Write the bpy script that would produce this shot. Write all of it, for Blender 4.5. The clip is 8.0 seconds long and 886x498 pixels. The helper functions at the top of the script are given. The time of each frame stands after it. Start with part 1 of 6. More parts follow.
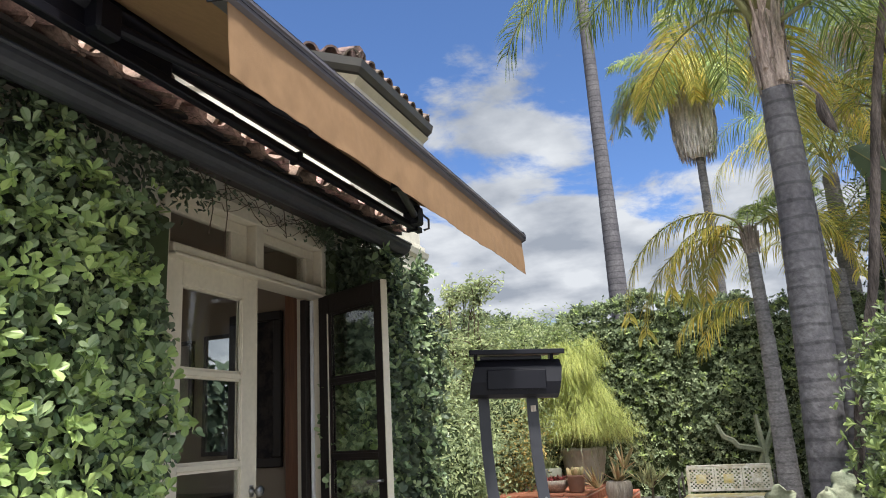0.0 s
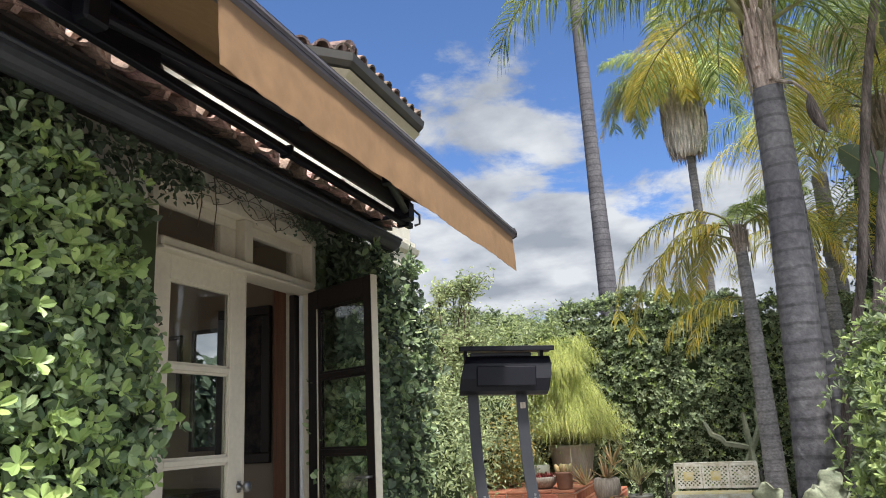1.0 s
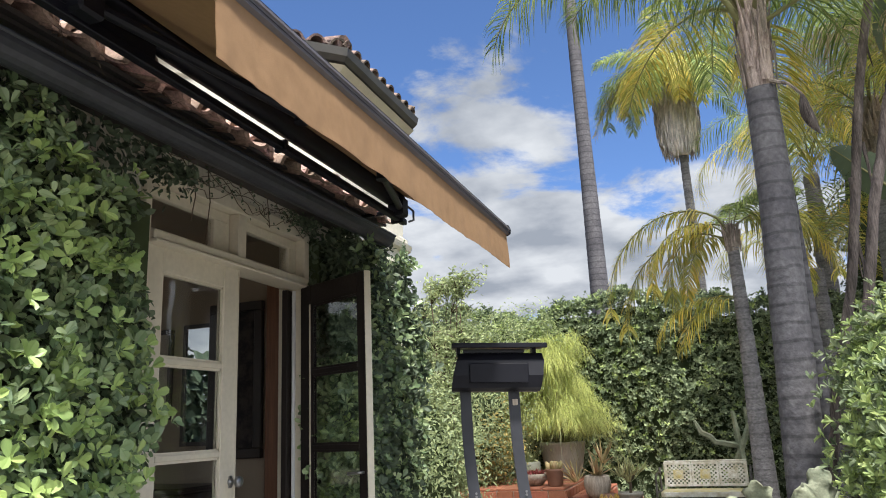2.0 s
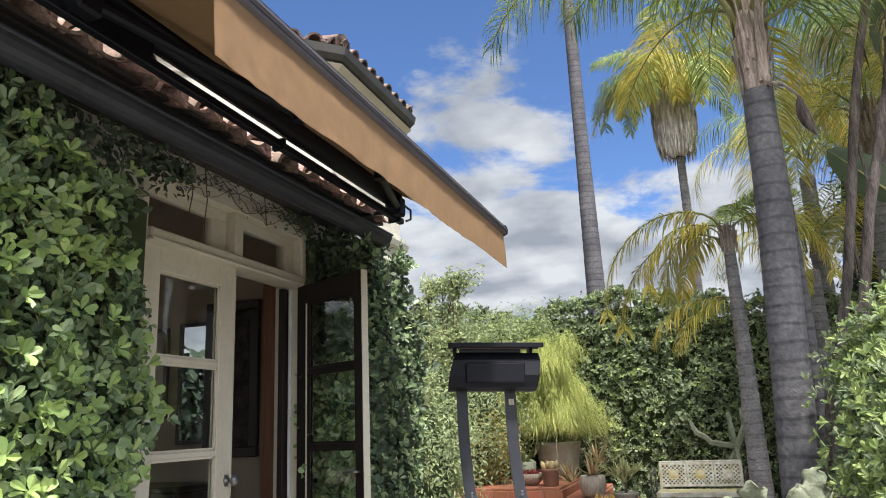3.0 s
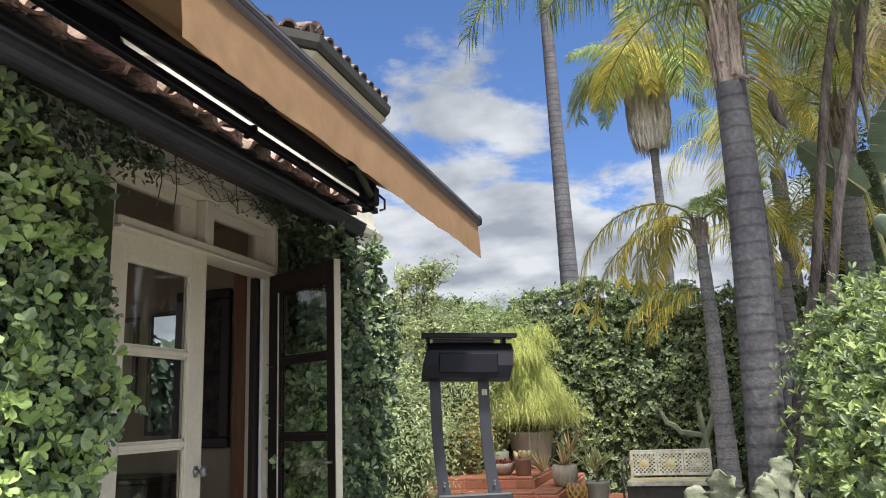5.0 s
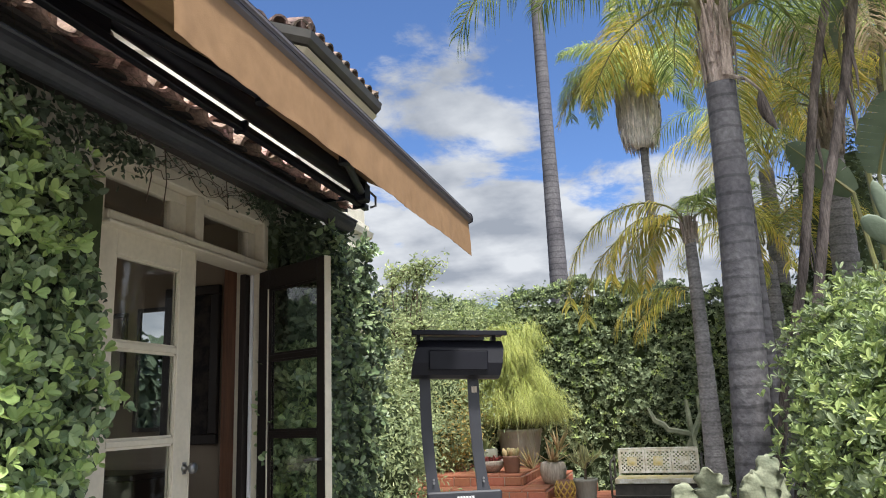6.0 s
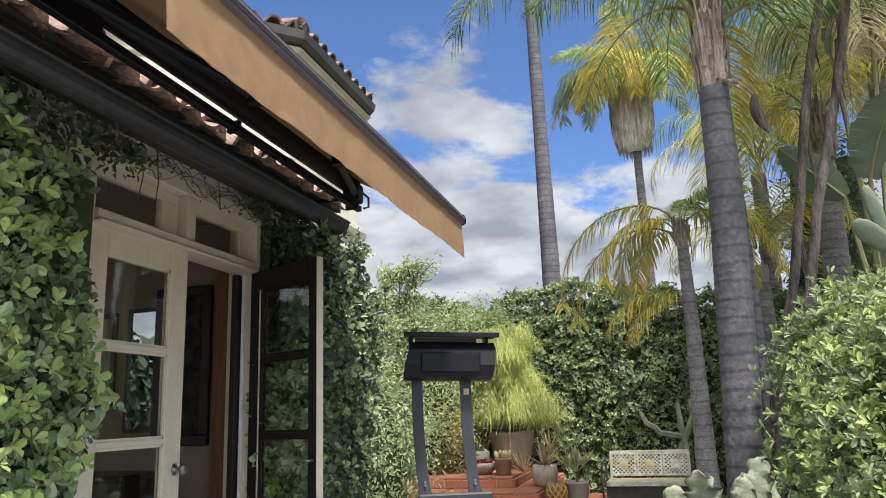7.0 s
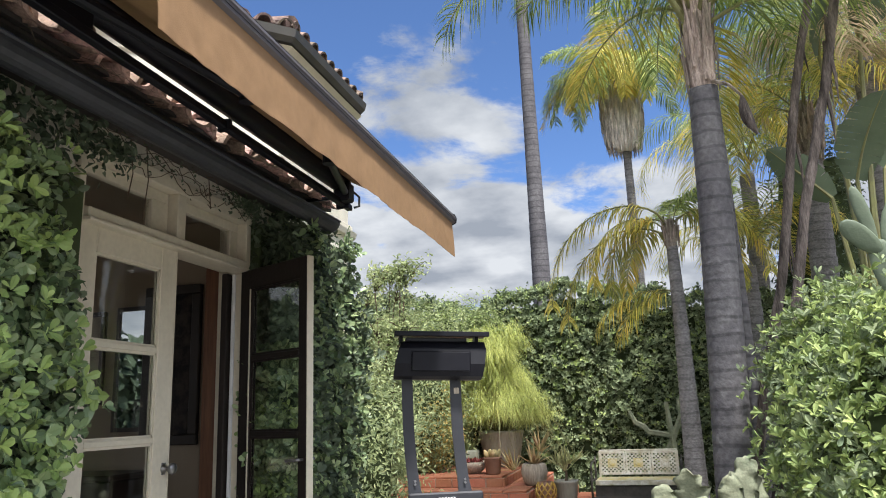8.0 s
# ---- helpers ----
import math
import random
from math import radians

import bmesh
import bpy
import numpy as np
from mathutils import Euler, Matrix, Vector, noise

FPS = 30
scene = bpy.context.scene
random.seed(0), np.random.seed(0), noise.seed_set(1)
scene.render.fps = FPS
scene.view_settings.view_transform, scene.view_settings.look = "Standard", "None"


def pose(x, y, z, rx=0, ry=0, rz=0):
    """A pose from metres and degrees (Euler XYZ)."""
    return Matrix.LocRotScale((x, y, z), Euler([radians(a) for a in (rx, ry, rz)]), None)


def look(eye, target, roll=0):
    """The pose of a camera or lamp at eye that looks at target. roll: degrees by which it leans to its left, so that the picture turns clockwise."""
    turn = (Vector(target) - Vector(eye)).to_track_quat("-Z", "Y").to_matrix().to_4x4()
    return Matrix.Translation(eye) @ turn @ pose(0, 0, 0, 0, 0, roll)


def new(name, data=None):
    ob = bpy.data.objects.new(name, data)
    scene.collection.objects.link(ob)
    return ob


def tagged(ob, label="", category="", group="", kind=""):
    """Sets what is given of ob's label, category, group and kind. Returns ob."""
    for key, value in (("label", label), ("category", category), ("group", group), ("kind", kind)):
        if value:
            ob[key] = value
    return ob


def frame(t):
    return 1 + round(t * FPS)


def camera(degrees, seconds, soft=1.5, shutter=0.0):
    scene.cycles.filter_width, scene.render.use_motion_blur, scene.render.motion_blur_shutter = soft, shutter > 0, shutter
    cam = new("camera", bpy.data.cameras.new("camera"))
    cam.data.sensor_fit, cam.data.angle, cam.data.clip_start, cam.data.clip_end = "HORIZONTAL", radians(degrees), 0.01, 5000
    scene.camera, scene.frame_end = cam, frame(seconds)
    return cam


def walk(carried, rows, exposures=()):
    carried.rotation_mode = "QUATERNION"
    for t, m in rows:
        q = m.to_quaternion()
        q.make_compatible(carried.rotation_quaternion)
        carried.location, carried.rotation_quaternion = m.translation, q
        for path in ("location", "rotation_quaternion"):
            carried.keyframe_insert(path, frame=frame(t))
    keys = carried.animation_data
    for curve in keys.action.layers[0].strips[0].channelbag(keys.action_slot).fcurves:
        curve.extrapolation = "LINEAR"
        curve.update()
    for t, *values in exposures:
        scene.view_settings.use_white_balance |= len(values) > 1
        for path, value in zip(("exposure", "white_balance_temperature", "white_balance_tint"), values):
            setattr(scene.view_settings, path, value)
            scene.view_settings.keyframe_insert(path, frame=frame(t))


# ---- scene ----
cam = camera(62.6, 8.0, soft=1.0)
PATH = [
    (0, (0.127, -0.055, 1.42), (-0.559, 1.758, 1.913), -3.3),
    (0.5, (0.118, -0.054, 1.419), (-0.556, 1.765, 1.908), -3.1),
    (1, (0.116, -0.038, 1.421), (-0.546, 1.787, 1.903), -3.0),
    (1.5, (0.106, -0.038, 1.419), (-0.543, 1.793, 1.895), -2.8),
    (3, (0.103, -0.042, 1.419), (-0.531, 1.795, 1.89), -2.4),
    (3.5, (0.098, -0.042, 1.416), (-0.524, 1.8, 1.886), -2.3),
    (4, (0.101, -0.042, 1.416), (-0.506, 1.806, 1.882), -2.4),
    (4.5, (0.105, -0.026, 1.419), (-0.484, 1.831, 1.874), -2.5),
    (5, (0.102, -0.02, 1.42), (-0.47, 1.845, 1.863), -2.5),
    (6.5, (0.094, -0.021, 1.418), (-0.442, 1.856, 1.853), -2.2),
    (7, (0.095, -0.015, 1.418), (-0.432, 1.864, 1.858), -2.1),
    (7.5, (0.094, -0.015, 1.417), (-0.42, 1.866, 1.859), -2.1),
    (8, (0.094, -0.022, 1.417), (-0.407, 1.864, 1.854), -2.1),
]
walk(cam, [(t, look(eye, target, roll)) for t, eye, target, roll in PATH])

# ---- world, sun, exposure ----
SUN_EL, SUN_AZ = 64.0, 142.0          # height, and bearing clockwise from +y


def make_world():
    w = bpy.data.worlds.new("sky")
    scene.world = w
    w.use_nodes = True
    nt = w.node_tree
    nt.nodes.clear()

    def n(kind, **kw):
        nd = nt.nodes.new(kind)
        for k, v in kw.items():
            nd.inputs[k].default_value = v
        return nd

    def m(op, a, b=None, c=None):
        nd = nt.nodes.new("ShaderNodeMath")
        nd.operation = op
        for i, q in enumerate((a, b, c)):
            if q is None:
                continue
            if isinstance(q, (int, float)):
                nd.inputs[i].default_value = q
            else:
                nt.links.new(q, nd.inputs[i])
        return nd.outputs[0]

    sky = nt.nodes.new("ShaderNodeTexSky")
    sky.sky_type = "NISHITA"
    sky.sun_disc = False
    sky.sun_elevation, sky.sun_rotation = radians(SUN_EL), radians(SUN_AZ % 360)
    sky.air_density, sky.dust_density, sky.ozone_density = 0.75, 0.1, 5.0
    tc = nt.nodes.new("ShaderNodeTexCoord")
    sep = nt.nodes.new("ShaderNodeSeparateXYZ")
    nt.links.new(tc.outputs["Generated"], sep.inputs[0])
    x, y, z = sep.outputs
    zz = m("ADD", m("MAXIMUM", z, 0.0), 0.22)
    comb = nt.nodes.new("ShaderNodeCombineXYZ")
    nt.links.new(m("DIVIDE", x, zz), comb.inputs[0])
    nt.links.new(m("DIVIDE", y, zz), comb.inputs[1])
    no = n("ShaderNodeTexNoise", Scale=2.6, Detail=11.0, Roughness=0.62, Distortion=0.25)
    nt.links.new(comb.outputs[0], no.inputs["Vector"])
    big = n("ShaderNodeTexNoise", Scale=0.8, Detail=3.0, Roughness=0.5)
    nt.links.new(comb.outputs[0], big.inputs["Vector"])
    # a low bank of cloud along the horizon and one cumulus above it
    bank = m("MULTIPLY", m("SUBTRACT", 0.325, z), 2.6)
    bank = m("MINIMUM", m("MAXIMUM", bank, -0.08), 0.235)
    # unseen cloud cover is closed in behind the camera for fill light
    bank = m("ADD", bank, m("MULTIPLY", m("MAXIMUM", m("SUBTRACT", 0.45, y), 0.0), 0.22))
    vd = nt.nodes.new("ShaderNodeVectorMath")
    vd.operation = "DISTANCE"
    nt.links.new(tc.outputs["Generated"], vd.inputs[0])
    vd.inputs[1].default_value = (-0.235, 0.887, 0.398)
    puff = m("MULTIPLY", m("MAXIMUM", m("SUBTRACT", 0.20, vd.outputs["Value"]), 0.0), 1.5)
    dens = m("ADD", m("ADD", m("MULTIPLY", no.outputs["Fac"], 0.75), m("MULTIPLY", big.outputs["Fac"], 0.3)), m("ADD", bank, puff))
    ramp = nt.nodes.new("ShaderNodeMapRange")
    ramp.interpolation_type = "SMOOTHSTEP"
    ramp.inputs["From Min"].default_value, ramp.inputs["From Max"].default_value = 0.57, 0.675
    nt.links.new(dens, ramp.inputs["Value"])
    # the clouds' own tone: bright tops, greyer hearts
    tone = n("ShaderNodeTexNoise", Scale=3.5, Detail=6.0, Roughness=0.5)
    nt.links.new(comb.outputs[0], tone.inputs["Vector"])
    cr = nt.nodes.new("ShaderNodeValToRGB")
    cr.color_ramp.elements[0].position, cr.color_ramp.elements[1].position = 0.36, 0.62
    cr.color_ramp.elements[0].color = (1.9, 2.12, 2.5, 1)
    cr.color_ramp.elements[1].color = (4.0, 4.18, 4.45, 1)
    nt.links.new(tone.outputs["Fac"], cr.inputs[0])
    # clouds shine more the nearer they stand to the sun, boosted as fill light
    dt = nt.nodes.new("ShaderNodeVectorMath")
    dt.operation = "DOT_PRODUCT"
    nt.links.new(tc.outputs["Generated"], dt.inputs[0])
    a, e = radians(SUN_AZ), radians(SUN_EL)
    dt.inputs[1].default_value = (math.sin(a) * math.cos(e), math.cos(a) * math.cos(e), math.sin(e))
    glow = m("ADD", m("MULTIPLY", m("POWER", m("MAXIMUM", m("SUBTRACT", dt.outputs["Value"], 0.30), 0.0), 1.3), 6.5), 1.0)
    gl = nt.nodes.new("ShaderNodeVectorMath")
    gl.operation = "SCALE"
    nt.links.new(cr.outputs[0], gl.inputs[0])
    nt.links.new(glow, gl.inputs["Scale"])
    tint = nt.nodes.new("ShaderNodeMixRGB")
    tint.blend_type = "MULTIPLY"
    tint.inputs[0].default_value = 1.0
    tint.inputs[2].default_value = (0.88, 0.97, 1.10, 1)
    nt.links.new(sky.outputs[0], tint.inputs[1])
    mix = nt.nodes.new("ShaderNodeMixRGB")
    nt.links.new(ramp.outputs[0], mix.inputs[0])
    nt.links.new(tint.outputs[0], mix.inputs[1])
    nt.links.new(gl.outputs[0], mix.inputs[2])
    bg = nt.nodes.new("ShaderNodeBackground")
    bg.inputs["Strength"].default_value = 0.08
    nt.links.new(mix.outputs[0], bg.inputs[0])
    out = nt.nodes.new("ShaderNodeOutputWorld")
    nt.links.new(bg.outputs[0], out.inputs[0])


make_world()
sun = new("sun", bpy.data.lights.new("sun", "SUN"))
sun.data.energy, sun.data.angle, sun.data.color = 3.2, radians(6.0), (1.0, 0.975, 0.94)
sun_way = Vector((math.sin(radians(SUN_AZ)) * math.cos(radians(SUN_EL)), math.cos(radians(SUN_AZ)) * math.cos(radians(SUN_EL)), math.sin(radians(SUN_EL))))
sun.matrix_world = look(sun_way * 40, (0, 0, 0))
scene.view_settings.exposure = 1.28


# ---- materials ----
def material(name, col, col2=None, rough=0.7, metal=0.0, scale=6.0, detail=6.0, contrast=0.5, bump=0.0, bump_scale=40.0,
             stretch=(1, 1, 1), spread=0.0, see=0.0, spec=0.5, fine=0.0, rings=0.0, ring_dark=0.45):
    """A surface of two mixed tones with stains, fine relief, a spread between pieces, and light let through (see)."""
    mt = bpy.data.materials.new(name)
    mt.use_nodes = True
    nt = mt.node_tree
    bs = nt.nodes["Principled BSDF"]
    col2 = col2 or tuple(c * 0.7 for c in col)
    tc = nt.nodes.new("ShaderNodeTexCoord")
    mp = nt.nodes.new("ShaderNodeMapping")
    mp.inputs["Scale"].default_value = stretch
    nt.links.new(tc.outputs["Object"], mp.inputs[0])
    no = nt.nodes.new("ShaderNodeTexNoise")
    no.inputs["Scale"].default_value, no.inputs["Detail"].default_value, no.inputs["Roughness"].default_value = scale, detail, 0.6
    nt.links.new(mp.outputs[0], no.inputs["Vector"])
    cr = nt.nodes.new("ShaderNodeValToRGB")
    cr.color_ramp.elements[0].position, cr.color_ramp.elements[1].position = 0.5 - contrast / 2, 0.5 + contrast / 2
    cr.color_ramp.elements[0].color, cr.color_ramp.elements[1].color = (*col2, 1), (*col, 1)
    nt.links.new(no.outputs["Fac"], cr.inputs[0])
    colour = cr.outputs[0]
    if spread:
        ob = nt.nodes.new("ShaderNodeObjectInfo")
        ge = nt.nodes.new("ShaderNodeNewGeometry")
        ad = nt.nodes.new("ShaderNodeMath")
        ad.operation = "ADD"
        nt.links.new(ob.outputs["Random"], ad.inputs[0])
        nt.links.new(ge.outputs["Random Per Island"], ad.inputs[1])
        fr = nt.nodes.new("ShaderNodeMath")
        fr.operation = "FRACT"
        nt.links.new(ad.outputs[0], fr.inputs[0])
        mr = nt.nodes.new("ShaderNodeMapRange")
        mr.inputs["To Min"].default_value, mr.inputs["To Max"].default_value = 1 - spread, 1 + spread
        nt.links.new(fr.outputs[0], mr.inputs[0])
        hs = nt.nodes.new("ShaderNodeHueSaturation")
        nt.links.new(mr.outputs[0], hs.inputs["Value"])
        h2 = nt.nodes.new("ShaderNodeMapRange")
        h2.inputs["To Min"].default_value, h2.inputs["To Max"].default_value = 0.5 + spread * 0.05, 0.5 - spread * 0.05
        nt.links.new(fr.outputs[0], h2.inputs[0])
        nt.links.new(h2.outputs[0], hs.inputs["Hue"])
        nt.links.new(colour, hs.inputs["Color"])
        colour = hs.outputs[0]
    if fine:
        f = nt.nodes.new("ShaderNodeTexNoise")
        f.inputs["Scale"].default_value, f.inputs["Detail"].default_value = scale * 9, 4
        nt.links.new(mp.outputs[0], f.inputs["Vector"])
        fm = nt.nodes.new("ShaderNodeMapRange")
        fm.inputs["From Min"].default_value, fm.inputs["From Max"].default_value = 0.3, 0.7
        fm.inputs["To Min"].default_value, fm.inputs["To Max"].default_value = 1 - fine, 1 + fine
        nt.links.new(f.outputs["Fac"], fm.inputs[0])
        mu = nt.nodes.new("ShaderNodeMixRGB")
        mu.blend_type = "MULTIPLY"
        mu.inputs[0].default_value = 1
        nt.links.new(colour, mu.inputs[1])
        nt.links.new(fm.outputs[0], mu.inputs[2])
        colour = mu.outputs[0]
    ring_line = None
    if rings:                                   # thin uneven scars round a trunk, one every `rings` metres
        wv = nt.nodes.new("ShaderNodeTexWave")
        wv.wave_type, wv.bands_direction = "BANDS", "Z"
        wv.inputs["Scale"].default_value, wv.inputs["Distortion"].default_value = 0.314 / rings, 1.8
        wv.inputs["Detail"].default_value, wv.inputs["Detail Scale"].default_value = 3.0, 1.4
        nt.links.new(tc.outputs["Object"], wv.inputs["Vector"])
        rr = nt.nodes.new("ShaderNodeMapRange")
        rr.interpolation_type = "SMOOTHSTEP"
        rr.inputs["From Min"].default_value, rr.inputs["From Max"].default_value = 0.02, 0.16
        rr.inputs["To Min"].default_value, rr.inputs["To Max"].default_value = ring_dark, 1.0
        nt.links.new(wv.outputs["Fac"], rr.inputs[0])
        ring_line = rr.outputs[0]
        mr2 = nt.nodes.new("ShaderNodeMixRGB")
        mr2.blend_type = "MULTIPLY"
        mr2.inputs[0].default_value = 1
        nt.links.new(colour, mr2.inputs[1])
        nt.links.new(ring_line, mr2.inputs[2])
        colour = mr2.outputs[0]
    nt.links.new(colour, bs.inputs["Base Color"])
    bs.inputs["Roughness"].default_value, bs.inputs["Metallic"].default_value = rough, metal
    bs.inputs["Specular IOR Level"].default_value = spec
    if bump:
        b = nt.nodes.new("ShaderNodeTexNoise")
        b.inputs["Scale"].default_value, b.inputs["Detail"].default_value = bump_scale, 5
        nt.links.new(mp.outputs[0], b.inputs["Vector"])
        bp = nt.nodes.new("ShaderNodeBump")
        bp.inputs["Strength"].default_value, bp.inputs["Distance"].default_value = bump, 0.02
        nt.links.new(b.outputs["Fac"], bp.inputs["Height"])
        nt.links.new(bp.outputs[0], bs.inputs["Normal"])
    if see:
        tr = nt.nodes.new("ShaderNodeBsdfTranslucent")
        nt.links.new(colour, tr.inputs[0])
        mx = nt.nodes.new("ShaderNodeMixShader")
        mx.inputs[0].default_value = see
        nt.links.new(bs.outputs[0], mx.inputs[1])
        nt.links.new(tr.outputs[0], mx.inputs[2])
        nt.links.new(mx.outputs[0], nt.nodes["Material Output"].inputs[0])
    return mt


def glass_material():
    mt = bpy.data.materials.new("window_glass")
    mt.use_nodes = True
    nt = mt.node_tree
    nt.nodes.clear()
    tr = nt.nodes.new("ShaderNodeBsdfTransparent")
    tr.inputs[0].default_value = (0.93, 0.94, 0.93, 1)
    gl = nt.nodes.new("ShaderNodeBsdfGlossy")
    gl.inputs["Roughness"].default_value = 0.01
    no = nt.nodes.new("ShaderNodeTexNoise")
    no.inputs["Scale"].default_value = 5.0
    bp = nt.nodes.new("ShaderNodeBump")
    bp.inputs["Strength"].default_value, bp.inputs["Distance"].default_value = 0.015, 0.02
    nt.links.new(no.outputs["Fac"], bp.inputs["Height"])
    nt.links.new(bp.outputs[0], gl.inputs["Normal"])
    lw = nt.nodes.new("ShaderNodeLayerWeight")
    lw.inputs[0].default_value = 0.5
    pw = nt.nodes.new("ShaderNodeMath")
    pw.operation = "POWER"
    pw.inputs[1].default_value = 4.0
    nt.links.new(lw.outputs["Facing"], pw.inputs[0])
    fr = nt.nodes.new("ShaderNodeMath")
    fr.operation = "MULTIPLY_ADD"
    fr.inputs[1].default_value, fr.inputs[2].default_value = 0.9, 0.055
    nt.links.new(pw.outputs[0], fr.inputs[0])
    mx = nt.nodes.new("ShaderNodeMixShader")
    nt.links.new(fr.outputs[0], mx.inputs[0])
    nt.links.new(tr.outputs[0], mx.inputs[1])
    nt.links.new(gl.outputs[0], mx.inputs[2])
    out = nt.nodes.new("ShaderNodeOutputMaterial")
    nt.links.new(mx.outputs[0], out.inputs[0])
    return mt


